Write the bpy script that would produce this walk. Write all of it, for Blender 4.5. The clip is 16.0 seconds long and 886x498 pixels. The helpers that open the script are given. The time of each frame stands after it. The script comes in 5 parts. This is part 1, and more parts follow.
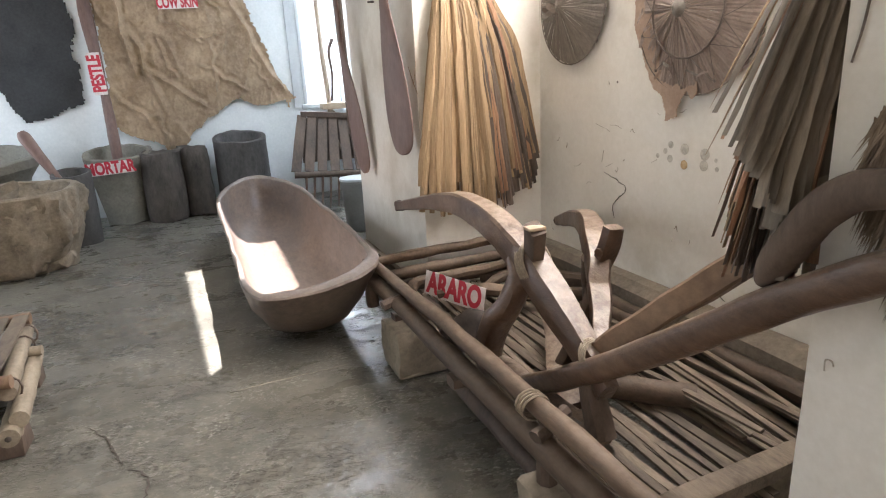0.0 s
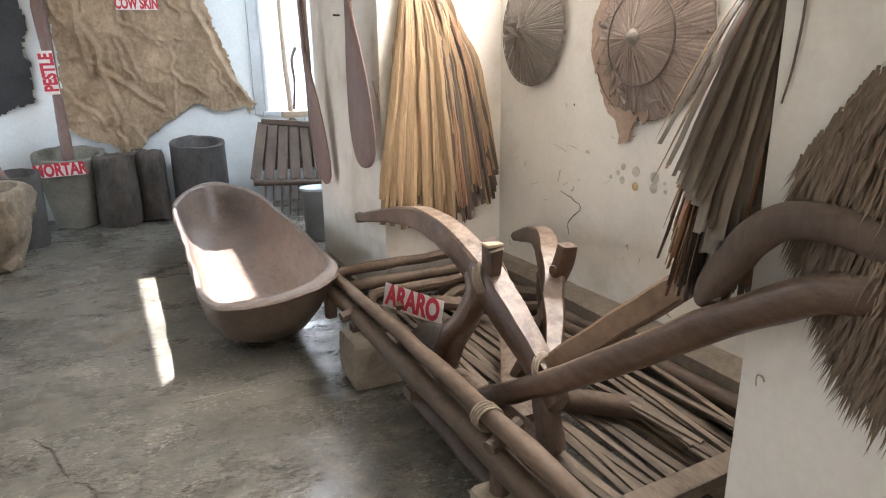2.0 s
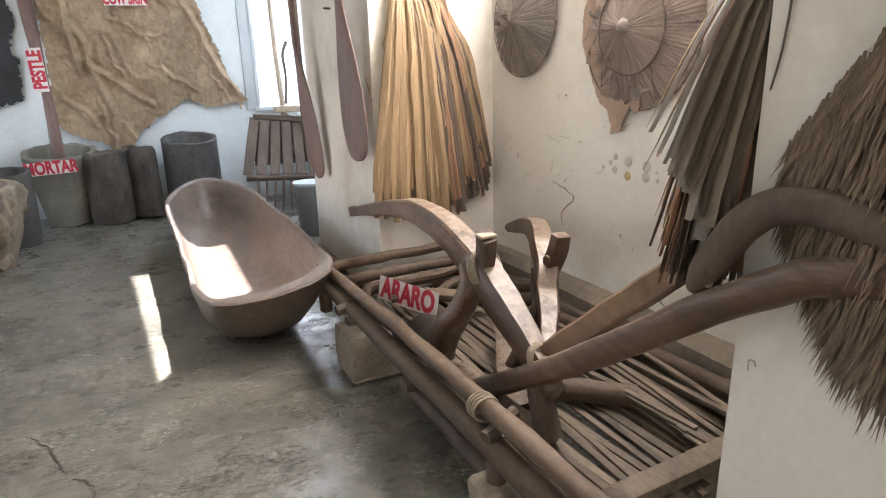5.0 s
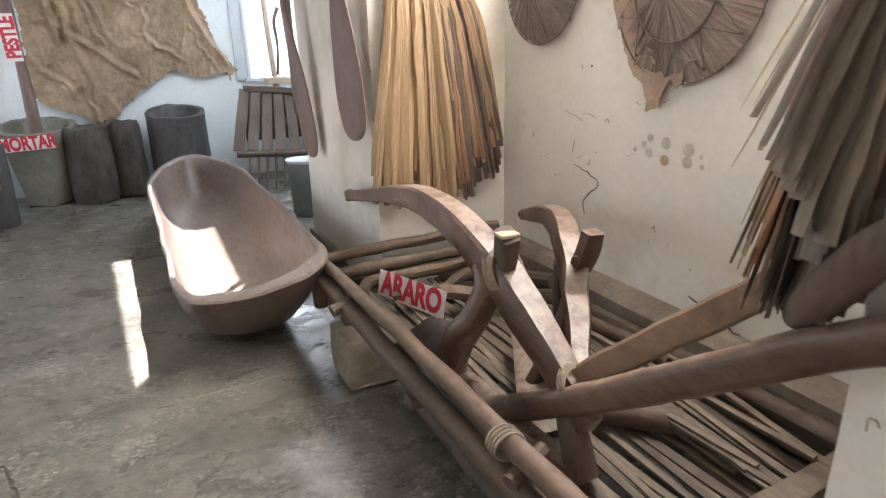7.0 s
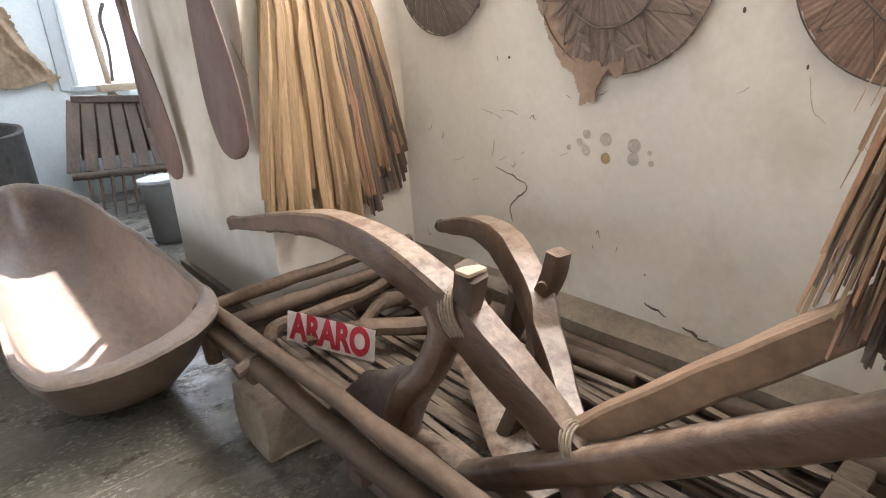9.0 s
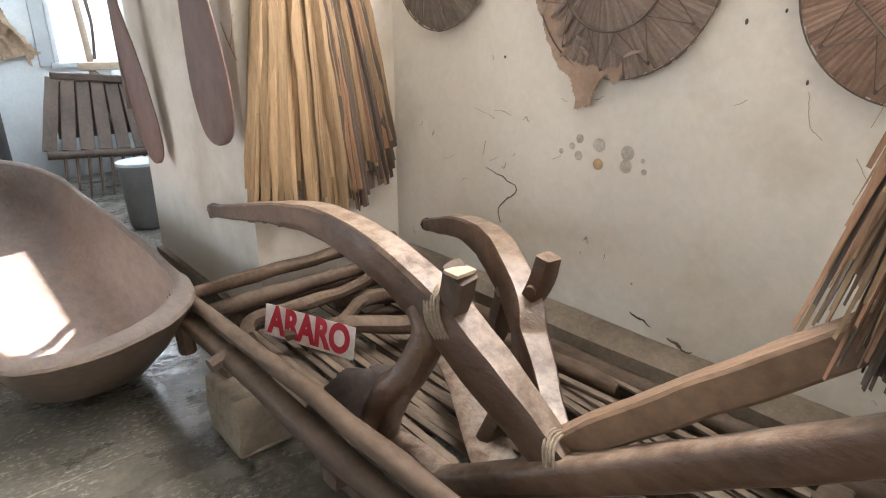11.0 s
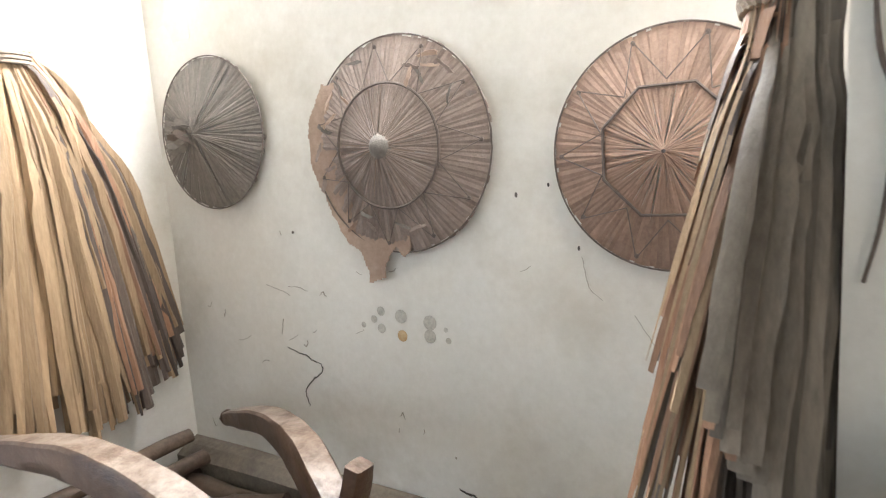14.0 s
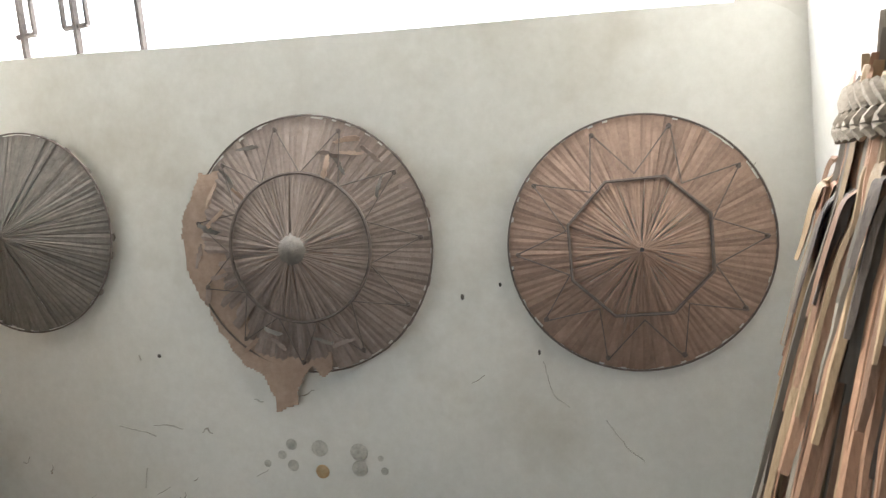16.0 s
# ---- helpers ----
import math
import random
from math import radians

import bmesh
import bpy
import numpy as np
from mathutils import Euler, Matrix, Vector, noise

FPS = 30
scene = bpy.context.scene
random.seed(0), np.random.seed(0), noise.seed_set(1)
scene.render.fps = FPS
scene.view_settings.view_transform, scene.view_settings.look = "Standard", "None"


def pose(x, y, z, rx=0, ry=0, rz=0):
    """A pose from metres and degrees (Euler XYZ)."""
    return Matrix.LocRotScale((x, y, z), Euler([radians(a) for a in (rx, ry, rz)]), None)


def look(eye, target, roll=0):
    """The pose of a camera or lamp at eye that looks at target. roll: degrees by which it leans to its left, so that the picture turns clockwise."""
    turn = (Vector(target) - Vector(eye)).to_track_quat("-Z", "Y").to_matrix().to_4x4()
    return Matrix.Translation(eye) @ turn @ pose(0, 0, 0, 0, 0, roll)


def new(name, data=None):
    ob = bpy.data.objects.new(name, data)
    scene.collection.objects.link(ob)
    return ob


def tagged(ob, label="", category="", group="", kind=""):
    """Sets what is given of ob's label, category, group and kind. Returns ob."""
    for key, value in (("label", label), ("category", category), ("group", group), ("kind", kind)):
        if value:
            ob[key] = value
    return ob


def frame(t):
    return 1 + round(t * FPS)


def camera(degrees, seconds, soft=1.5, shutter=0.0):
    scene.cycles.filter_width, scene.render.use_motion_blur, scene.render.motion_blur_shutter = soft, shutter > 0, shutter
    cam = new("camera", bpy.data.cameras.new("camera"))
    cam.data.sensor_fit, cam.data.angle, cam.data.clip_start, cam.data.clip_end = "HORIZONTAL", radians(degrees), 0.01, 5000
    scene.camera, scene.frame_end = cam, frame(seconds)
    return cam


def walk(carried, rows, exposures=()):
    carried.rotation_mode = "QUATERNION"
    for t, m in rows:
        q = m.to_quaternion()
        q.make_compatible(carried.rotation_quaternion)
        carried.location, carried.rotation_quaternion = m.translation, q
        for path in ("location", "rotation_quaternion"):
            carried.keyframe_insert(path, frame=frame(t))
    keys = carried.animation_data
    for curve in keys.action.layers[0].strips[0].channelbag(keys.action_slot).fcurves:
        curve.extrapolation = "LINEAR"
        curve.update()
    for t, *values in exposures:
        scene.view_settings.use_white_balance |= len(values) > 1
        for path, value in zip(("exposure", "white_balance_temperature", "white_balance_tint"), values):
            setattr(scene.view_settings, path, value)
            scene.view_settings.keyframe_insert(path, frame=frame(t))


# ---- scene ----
cam = camera(72.7, 16.0, 1.1, 0.5)
PATH = [
    (0, (0.205, 0.306, 1.228), (0.9, 2.099, 0.678), -3.2),
    (0.5, (0.21, 0.292, 1.226), (0.917, 2.08, 0.675), -2.9),
    (1, (0.207, 0.287, 1.232), (0.961, 2.06, 0.695), -2.4),
    (1.5, (0.182, 0.266, 1.24), (0.954, 2.04, 0.734), -1.4),
    (2, (0.189, 0.272, 1.251), (1.013, 2.018, 0.73), -0.9),
    (2.5, (0.18, 0.267, 1.25), (0.996, 2.021, 0.74), -1.1),
    (3, (0.184, 0.266, 1.248), (0.998, 2.015, 0.721), -0.7),
    (3.5, (0.176, 0.262, 1.25), (0.948, 2.031, 0.726), -0.5),
    (4, (0.179, 0.262, 1.247), (0.953, 2.03, 0.722), -1.6),
    (4.5, (0.184, 0.258, 1.248), (1.017, 1.999, 0.724), -1.5),
    (7, (0.282, 0.546, 1.241), (1.113, 2.253, 0.612), -1.5),
    (7.5, (0.384, 0.683, 1.238), (1.285, 2.354, 0.609), -3.2),
    (8, (0.362, 0.774, 1.228), (1.386, 2.328, 0.497), -1.1),
    (8.5, (0.3, 0.891, 1.254), (1.468, 2.368, 0.581), -4.3),
    (11, (0.306, 0.964, 1.242), (1.542, 2.384, 0.567), -0.2),
    (11.5, (0.309, 0.962, 1.255), (1.476, 2.443, 0.589), -1.7),
    (12, (0.316, 0.964, 1.259), (1.496, 2.455, 0.641), -1.8),
    (12.5, (0.331, 0.971, 1.261), (1.538, 2.459, 0.689), -1.4),
    (13, (0.346, 0.938, 1.271), (1.682, 2.353, 0.809), -1.0),
    (13.5, (0.427, 0.947, 1.316), (2.059, 2.07, 1.037), -0.7),
    (14, (0.470, 1.012, 1.354), (2.154, 2.052, 1.067), -3.7),
    (14.5, (0.566, 1.085, 1.366), (2.293, 2.039, 1.041), -1.7),
    (15, (0.576, 1.229, 1.413), (2.482, 1.767, 1.134), -3.3),
    (15.5, (0.570, 1.331, 1.470), (2.524, 1.730, 1.329), -4.9),
    (16, (0.558, 1.371, 1.483), (2.503, 1.801, 1.303), -5.9),
]
walk(cam, [(t, look(eye, target, roll)) for t, eye, target, roll in PATH],
     [(0, 2.54, 6500, 16.5), (4.5, 2.58, 6500, 16.5), (7.5, 2.60, 6500, 17), (11, 2.63, 6500, 16.3), (12.5, 2.54, 6500, 14.8), (13, 2.54, 6500, 14.3), (13.6, 2.69, 6200, 13.3), (14, 2.71, 5910, 12), (14.5, 2.77, 5900, 11), (15, 2.71, 5720, 8.5), (15.5, 2.27, 5730, 8.5), (16, 2.03, 5850, 8.5)])

# ---- world, sun, large lights ----
world = bpy.data.worlds.new("sky")
scene.world = world
world.use_nodes = True
wn = world.node_tree
sky = wn.nodes.new("ShaderNodeTexSky")
sky.sky_type, sky.sun_disc = "NISHITA", False
SUN_DIR = Vector((0.40, 0.45, 1.0)).normalized()
sky.sun_elevation = math.asin(SUN_DIR.z)
sky.sun_rotation = math.atan2(SUN_DIR.x, SUN_DIR.y)
wn.links.new(sky.outputs["Color"], wn.nodes["Background"].inputs["Color"])
wn.nodes["Background"].inputs["Strength"].default_value = 0.05

sun = new("sun", bpy.data.lights.new("sun", "SUN"))
sun.data.energy, sun.data.angle, sun.data.color = 5.0, radians(0.5), (1.0, 0.98, 0.95)
sun.matrix_world = look(SUN_DIR * 20, (0, 0, 0))


def window_or_fill_light(eye, target, width, height, watts, color):
    lamp = new("daylight", bpy.data.lights.new("daylight", "AREA"))
    lamp.data.shape, lamp.data.size, lamp.data.size_y = "RECTANGLE", width, height
    lamp.data.energy, lamp.data.color = watts, color
    lamp.matrix_world = look(eye, target)
    return lamp


COOL, SOFT, WARM = (0.80, 0.91, 1.0), (1.0, 0.96, 0.90), (1.0, 0.70, 0.40)
window_or_fill_light((1.84, 1.98, 2.36), (0.6, 1.98, 1.9), 1.55, 0.9, 23, SOFT)
window_or_fill_light((1.56, 7.42, 1.75), (1.4, 5.0, 1.2), 0.36, 1.4, 6, COOL)
window_or_fill_light((1.50, 5.2, 2.93), (1.35, 5.2, 0.0), 0.5, 1.75, 23, COOL)
# two fill lamps, cool and warm, added in assumed doorways out of view
window_or_fill_light((-2.97, 6.1, 1.2), (0.0, 6.3, 1.0), 2.0, 2.0, 8.5, COOL)
window_or_fill_light((-1.0, -1.97, 1.3), (0.2, 2.0, 1.0), 1.8, 2.0, 3.0, WARM)


def glow(name, color, strength):
    m = bpy.data.materials.new(name)
    m.use_nodes = True
    b = m.node_tree.nodes["Principled BSDF"]
    b.inputs["Base Color"].default_value = (*color, 1)
    b.inputs["Emission Color"].default_value = (*color, 1)
    b.inputs["Emission Strength"].default_value = strength
    return m


# ---- materials ----
def mat(name, dark, light, scale=6.0, stretch=(1, 1, 1), rough=(0.6, 0.9), bump=0.25, fine=60.0,
        stain=None, stain_scale=1.5, stain_amount=0.5, vary=0.0, metallic=0.0, spec=0.4):
    """Two scales of colour variation, fine relief, and optional blotches of a third colour."""
    m = bpy.data.materials.new(name)
    m.use_nodes = True
    nt = m.node_tree
    n, l = nt.nodes, nt.links
    b = n["Principled BSDF"]
    b.inputs["Metallic"].default_value = metallic
    b.inputs["Specular IOR Level"].default_value = spec
    co = n.new("ShaderNodeTexCoord")
    mp = n.new("ShaderNodeMapping")
    mp.inputs["Scale"].default_value = stretch
    l.new(co.outputs["Object"], mp.inputs["Vector"])
    info = n.new("ShaderNodeObjectInfo")
    mulr = n.new("ShaderNodeMath")
    mulr.operation = "MULTIPLY"
    mulr.inputs[1].default_value = 37.0
    l.new(info.outputs["Random"], mulr.inputs[0])

    def tex(sc, detail, r=0.6):
        t = n.new("ShaderNodeTexNoise")
        t.noise_dimensions = "4D"
        t.inputs["Scale"].default_value, t.inputs["Detail"].default_value = sc, detail
        t.inputs["Roughness"].default_value = r
        l.new(mp.outputs["Vector"], t.inputs["Vector"])
        l.new(mulr.outputs[0], t.inputs["W"])
        return t

    broad, grain = tex(scale, 5), tex(fine, 4, 0.7)
    mixf = n.new("ShaderNodeMath")
    mixf.operation = "MULTIPLY_ADD"
    mixf.inputs[1].default_value = 0.45
    l.new(grain.outputs["Fac"], mixf.inputs[0])
    half = n.new("ShaderNodeMath")
    half.operation = "MULTIPLY"
    half.inputs[1].default_value = 0.6
    l.new(broad.outputs["Fac"], half.inputs[0])
    l.new(half.outputs[0], mixf.inputs[2])
    ramp = n.new("ShaderNodeValToRGB")
    ramp.color_ramp.elements[0].position, ramp.color_ramp.elements[0].color = 0.34, (*dark, 1)
    ramp.color_ramp.elements[1].position, ramp.color_ramp.elements[1].color = 0.70, (*light, 1)
    l.new(mixf.outputs[0], ramp.inputs["Fac"])
    col = ramp.outputs["Color"]
    if stain:
        st = tex(stain_scale, 6, 0.65)
        sr = n.new("ShaderNodeValToRGB")
        sr.color_ramp.elements[0].position, sr.color_ramp.elements[1].position = 0.52, 0.68
        sr.color_ramp.elements[1].color = (stain_amount,) * 3 + (1,)
        l.new(st.outputs["Fac"], sr.inputs["Fac"])
        mx = n.new("ShaderNodeMix")
        mx.data_type = "RGBA"
        mx.inputs["B"].default_value = (*stain, 1)
        mx.inputs[7].default_value = (*stain, 1)
        l.new(sr.outputs["Color"], mx.inputs[0])
        l.new(col, mx.inputs[6])
        col = mx.outputs[2]
    if vary:
        hs = n.new("ShaderNodeHueSaturation")
        mr = n.new("ShaderNodeMapRange")
        mr.inputs["To Min"].default_value, mr.inputs["To Max"].default_value = 1 - vary, 1 + vary
        l.new(info.outputs["Random"], mr.inputs["Value"])
        l.new(mr.outputs["Result"], hs.inputs["Value"])
        l.new(col, hs.inputs["Color"])
        col = hs.outputs["Color"]
    l.new(col, b.inputs["Base Color"])
    rr = n.new("ShaderNodeMapRange")
    rr.inputs["To Min"].default_value, rr.inputs["To Max"].default_value = rough
    l.new(broad.outputs["Fac"], rr.inputs["Value"])
    l.new(rr.outputs["Result"], b.inputs["Roughness"])
    bp = n.new("ShaderNodeBump")
    bp.inputs["Strength"].default_value, bp.inputs["Distance"].default_value = bump, 0.01
    l.new(mixf.outputs[0], bp.inputs["Height"])
    l.new(bp.outputs["Normal"], b.inputs["Normal"])
    return m


PLASTER = mat("plaster", (0.67, 0.64, 0.575), (0.80, 0.775, 0.72), 2.2, rough=(0.75, 0.95), bump=0.12, fine=45,
              stain=(0.46, 0.41, 0.32), stain_scale=1.7, stain_amount=0.55)
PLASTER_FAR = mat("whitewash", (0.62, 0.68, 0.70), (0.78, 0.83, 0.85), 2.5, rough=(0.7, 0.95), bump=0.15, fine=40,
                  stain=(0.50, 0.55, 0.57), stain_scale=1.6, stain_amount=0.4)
CONCRETE = mat("concrete_floor", (0.036, 0.035, 0.03), (0.22, 0.208, 0.172), 1.1, rough=(0.20, 0.5), bump=0.5, fine=9,
               stain=(0.33, 0.30, 0.235), stain_scale=26, stain_amount=0.35, spec=0.55)


def scuffed(m, pit_scale, pit_depth, streak):
    """Broken patches of shallow pits and wiped streaks over a smooth floor: fine relief and uneven polish."""
    n, l = m.node_tree.nodes, m.node_tree.links
    b = n["Principled BSDF"]
    co = n.new("ShaderNodeTexCoord")
    def layer(scale, detail, low, high, stretch):
        mp = n.new("ShaderNodeMapping")
        mp.inputs["Scale"].default_value = stretch
        mp.inputs["Rotation"].default_value = (0, 0, 0.5)
        l.new(co.outputs["Object"], mp.inputs["Vector"])
        t = n.new("ShaderNodeTexNoise")
        t.inputs["Scale"].default_value, t.inputs["Detail"].default_value, t.inputs["Roughness"].default_value = scale, detail, 0.7
        l.new(mp.outputs["Vector"], t.inputs["Vector"])
        r = n.new("ShaderNodeMapRange")
        r.inputs["From Min"].default_value, r.inputs["From Max"].default_value = low, high
        l.new(t.outputs["Fac"], r.inputs["Value"])
        return r.outputs["Result"]
    def calc(op, p, q):
        k = n.new("ShaderNodeMath")
        k.operation = op
        for i, v in enumerate((p, q)):
            if isinstance(v, float):
                k.inputs[i].default_value = v
            else:
                l.new(v, k.inputs[i])
        return k.outputs[0]
    patch = layer(3.2, 4, 0.47, 0.60, (1, 1, 1))
    pits = calc("MULTIPLY", layer(pit_scale, 5, 0.50, 0.66, (1, 1.9, 1)), patch)
    wiped = layer(3.0, 6, 0.42, 0.68, (1.0, 1.7, 1))
    paint = b.inputs["Base Color"].links[0].from_socket
    # pale scuff flecks, their glint put into the base colour
    mx = n.new("ShaderNodeMix")
    mx.data_type = "RGBA"
    mx.inputs["B"].default_value = (0.55, 0.53, 0.47, 1)
    glint_flecks = layer(pit_scale * 1.4, 4, 0.54, 0.62, (1, 1.6, 1))
    l.new(calc("MULTIPLY", calc("MULTIPLY", glint_flecks, layer(2.3, 4, 0.44, 0.62, (1, 1, 1))), 0.75), mx.inputs["Factor"])
    l.new(paint, mx.inputs["A"])
    l.new(mx.outputs["Result"], b.inputs["Base Color"])
    old = b.inputs["Normal"].links[0].from_socket
    bp = n.new("ShaderNodeBump")
    bp.inputs["Strength"].default_value, bp.inputs["Distance"].default_value = 1.0, pit_depth
    l.new(calc("ADD", pits, calc("MULTIPLY", wiped, 0.35)), bp.inputs["Height"])
    l.new(old, bp.inputs["Normal"])
    l.new(bp.outputs["Normal"], b.inputs["Normal"])
    rough = b.inputs["Roughness"].links[0].from_socket
    l.new(calc("MAXIMUM", calc("ADD", rough, calc("MULTIPLY", calc("SUBTRACT", wiped, 0.5), streak)), 0.12), b.inputs["Roughness"])


scuffed(CONCRETE, 30.0, 0.0045, 0.22)


def pale_topped(m, color, amount):
    """A paler colour, in noise patches, on what faces upwards."""
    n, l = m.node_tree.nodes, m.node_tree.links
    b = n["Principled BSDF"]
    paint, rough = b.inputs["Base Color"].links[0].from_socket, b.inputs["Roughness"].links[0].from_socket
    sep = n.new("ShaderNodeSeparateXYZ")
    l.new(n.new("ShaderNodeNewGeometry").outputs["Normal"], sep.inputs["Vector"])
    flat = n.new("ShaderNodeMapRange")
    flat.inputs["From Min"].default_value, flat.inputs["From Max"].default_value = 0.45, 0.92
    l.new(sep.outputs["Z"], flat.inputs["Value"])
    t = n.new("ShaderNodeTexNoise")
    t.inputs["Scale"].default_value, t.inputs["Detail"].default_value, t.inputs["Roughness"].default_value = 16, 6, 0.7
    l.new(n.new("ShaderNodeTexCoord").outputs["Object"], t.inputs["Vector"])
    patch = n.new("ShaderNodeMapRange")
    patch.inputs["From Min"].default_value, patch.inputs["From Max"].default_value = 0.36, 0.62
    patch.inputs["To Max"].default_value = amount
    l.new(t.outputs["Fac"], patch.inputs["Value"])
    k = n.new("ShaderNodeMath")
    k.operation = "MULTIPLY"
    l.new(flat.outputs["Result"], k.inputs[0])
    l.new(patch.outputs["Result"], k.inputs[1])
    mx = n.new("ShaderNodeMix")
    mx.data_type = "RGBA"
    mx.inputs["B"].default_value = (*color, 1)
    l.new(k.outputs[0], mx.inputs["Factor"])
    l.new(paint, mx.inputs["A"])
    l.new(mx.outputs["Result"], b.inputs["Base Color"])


CEMENT = mat("cement_ledge", (0.09, 0.075, 0.058), (0.27, 0.23, 0.18), 4, rough=(0.8, 0.95), bump=0.3)
CEILING = mat("ceiling_board", (0.5, 0.48, 0.42), (0.62, 0.60, 0.54), 3)
WOOD_PLOW = mat("plow_wood", (0.034, 0.018, 0.011), (0.15, 0.086, 0.053), 6, (1, 0.45, 1), (0.24, 0.5), 0.6, 55,
                stain=(0.30, 0.21, 0.145), stain_scale=7, stain_amount=0.4, vary=0.12, spec=0.55)
pale_topped(WOOD_PLOW, (0.50, 0.42, 0.34), 0.5)
WOOD_WARM = mat("warm_wood", (0.10, 0.06, 0.038), (0.31, 0.208, 0.135), 7, (1.6, 0.3, 0.5), (0.45, 0.7), 0.5, 55,
                stain=(0.10, 0.065, 0.045), stain_scale=5, stain_amount=0.45, vary=0.1)
WOOD_DARK = mat("dark_wood", (0.045, 0.032, 0.025), (0.15, 0.108, 0.082), 6, (1, 1, 0.4), (0.5, 0.8), 0.3, 60, vary=0.15)
WOOD_PADDLE = mat("paddle_wood", (0.10, 0.06, 0.05), (0.21, 0.135, 0.115), 4, (1, 1, 0.3), (0.4, 0.6), 0.15, 50, vary=0.1)
WOOD_TROUGH = mat("trough_wood", (0.08, 0.059, 0.048), (0.26, 0.19, 0.148), 3.2, (1, 0.35, 1), (0.28, 0.55), 0.5, 34,
                  stain=(0.10, 0.09, 0.095), stain_scale=2.2, stain_amount=0.6)
WOOD_RIM = mat("trough_rim_wood", (0.07, 0.055, 0.046), (0.21, 0.165, 0.135), 7, (1, 0.5, 1), (0.4, 0.7), 0.6, 40, stain=(0.08, 0.07, 0.062), stain_scale=5, stain_amount=0.5)
pale_topped(WOOD_RIM, (0.33, 0.28, 0.23), 0.15)
WOOD_PALE = mat("pale_wood", (0.30, 0.23, 0.16), (0.52, 0.43, 0.32), 5, (0.3, 1, 1), (0.5, 0.8), 0.25, 60, vary=0.1)
POLE = mat("weathered_pole", (0.036, 0.024, 0.016), (0.145, 0.098, 0.066), 7, (1, 0.3, 1), (0.5, 0.8), 0.35, 60, vary=0.18)
pale_topped(POLE, (0.32, 0.265, 0.21), 0.2)
SLAT = mat("bamboo_slat", (0.04, 0.03, 0.022), (0.205, 0.162, 0.118), 12, (1, 0.3, 1), (0.5, 0.8), 0.6, 60, vary=0.28)
LEAF = mat("dry_palm_leaf", (0.21, 0.136, 0.072), (0.46, 0.33, 0.198), 9, (3, 3, 0.25), (0.45, 0.7), 0.3, 90, vary=0.3)
LEAF_GREY = mat("grey_palm_leaf", (0.10, 0.082, 0.062), (0.235, 0.195, 0.15), 9, (3, 3, 0.07), (0.5, 0.75), 0.12, 50, vary=0.32)
LEAF_RUST = mat("rust_palm_leaf", (0.19, 0.10, 0.058), (0.42, 0.25, 0.155), 8, (3, 3, 0.3), (0.45, 0.7), 0.3, 90, vary=0.35)
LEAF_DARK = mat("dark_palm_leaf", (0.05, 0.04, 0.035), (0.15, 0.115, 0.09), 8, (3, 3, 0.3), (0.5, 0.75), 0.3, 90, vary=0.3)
HAT_GREY = mat("grey_hat_leaf", (0.115, 0.10, 0.085), (0.26, 0.23, 0.20), 14, (1, 1, 1), (0.5, 0.75), 0.4, 90, vary=0.15)
HAT_TAN = mat("tan_hat_leaf", (0.20, 0.15, 0.125), (0.37, 0.295, 0.25), 12, (1, 1, 1), (0.4, 0.7), 0.4, 90, vary=0.15)
HAT_BROWN = mat("brown_hat_leaf", (0.21, 0.135, 0.10), (0.42, 0.285, 0.21), 12, (1, 1, 1), (0.45, 0.7), 0.4, 90, vary=0.15)
CANE = mat("dark_cane", (0.085, 0.066, 0.056), (0.20, 0.16, 0.135), 20, rough=(0.5, 0.8))
LINING = mat("torn_lining", (0.30, 0.20, 0.145), (0.50, 0.37, 0.28), 9, rough=(0.5, 0.75), bump=0.4, vary=0.1)
GRASS = mat("dry_grass", (0.10, 0.07, 0.047), (0.27, 0.20, 0.14), 20, (2, 2, 0.3), (0.6, 0.85), 0.3, 80)
ROPE = mat("rope", (0.17, 0.135, 0.10), (0.40, 0.335, 0.26), 40, rough=(0.8, 0.95), fine=150, bump=0.5)
STONE = mat("rough_stone", (0.10, 0.078, 0.054), (0.30, 0.245, 0.18), 9, rough=(0.85, 0.97), bump=0.8, fine=45,
            stain=(0.15, 0.13, 0.10), stain_scale=6, stain_amount=0.5)
STONE_GREY = mat("grey_stone", (0.11, 0.107, 0.088), (0.27, 0.26, 0.22), 6, rough=(0.8, 0.95), bump=0.7, fine=40,
                 stain=(0.11, 0.11, 0.10), stain_scale=3, stain_amount=0.5)
BLOCK = mat("dirty_block_stone", (0.13, 0.108, 0.082), (0.34, 0.29, 0.225), 8, rough=(0.85, 0.97), bump=0.8, fine=40)
STUMP = mat("mortar_wood", (0.022, 0.019, 0.017), (0.12, 0.104, 0.09), 9, (1, 1, 0.45), (0.6, 0.85), 1.0, 34, vary=0.15)
BLACKWOOD = mat("blackened_wood", (0.024, 0.023, 0.023), (0.10, 0.096, 0.092), 6, (1, 1, 0.5), (0.45, 0.75), 0.7, 40)
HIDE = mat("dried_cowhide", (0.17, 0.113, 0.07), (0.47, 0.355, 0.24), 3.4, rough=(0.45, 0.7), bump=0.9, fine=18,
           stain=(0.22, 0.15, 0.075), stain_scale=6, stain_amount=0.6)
HIDE_BLACK = mat("black_hide", (0.010, 0.012, 0.014), (0.045, 0.048, 0.052), 4, rough=(0.6, 0.85), bump=0.5, fine=40)
IRON = mat("rusty_iron", (0.035, 0.03, 0.028), (0.12, 0.10, 0.09), 14, rough=(0.5, 0.8), metallic=0.4)
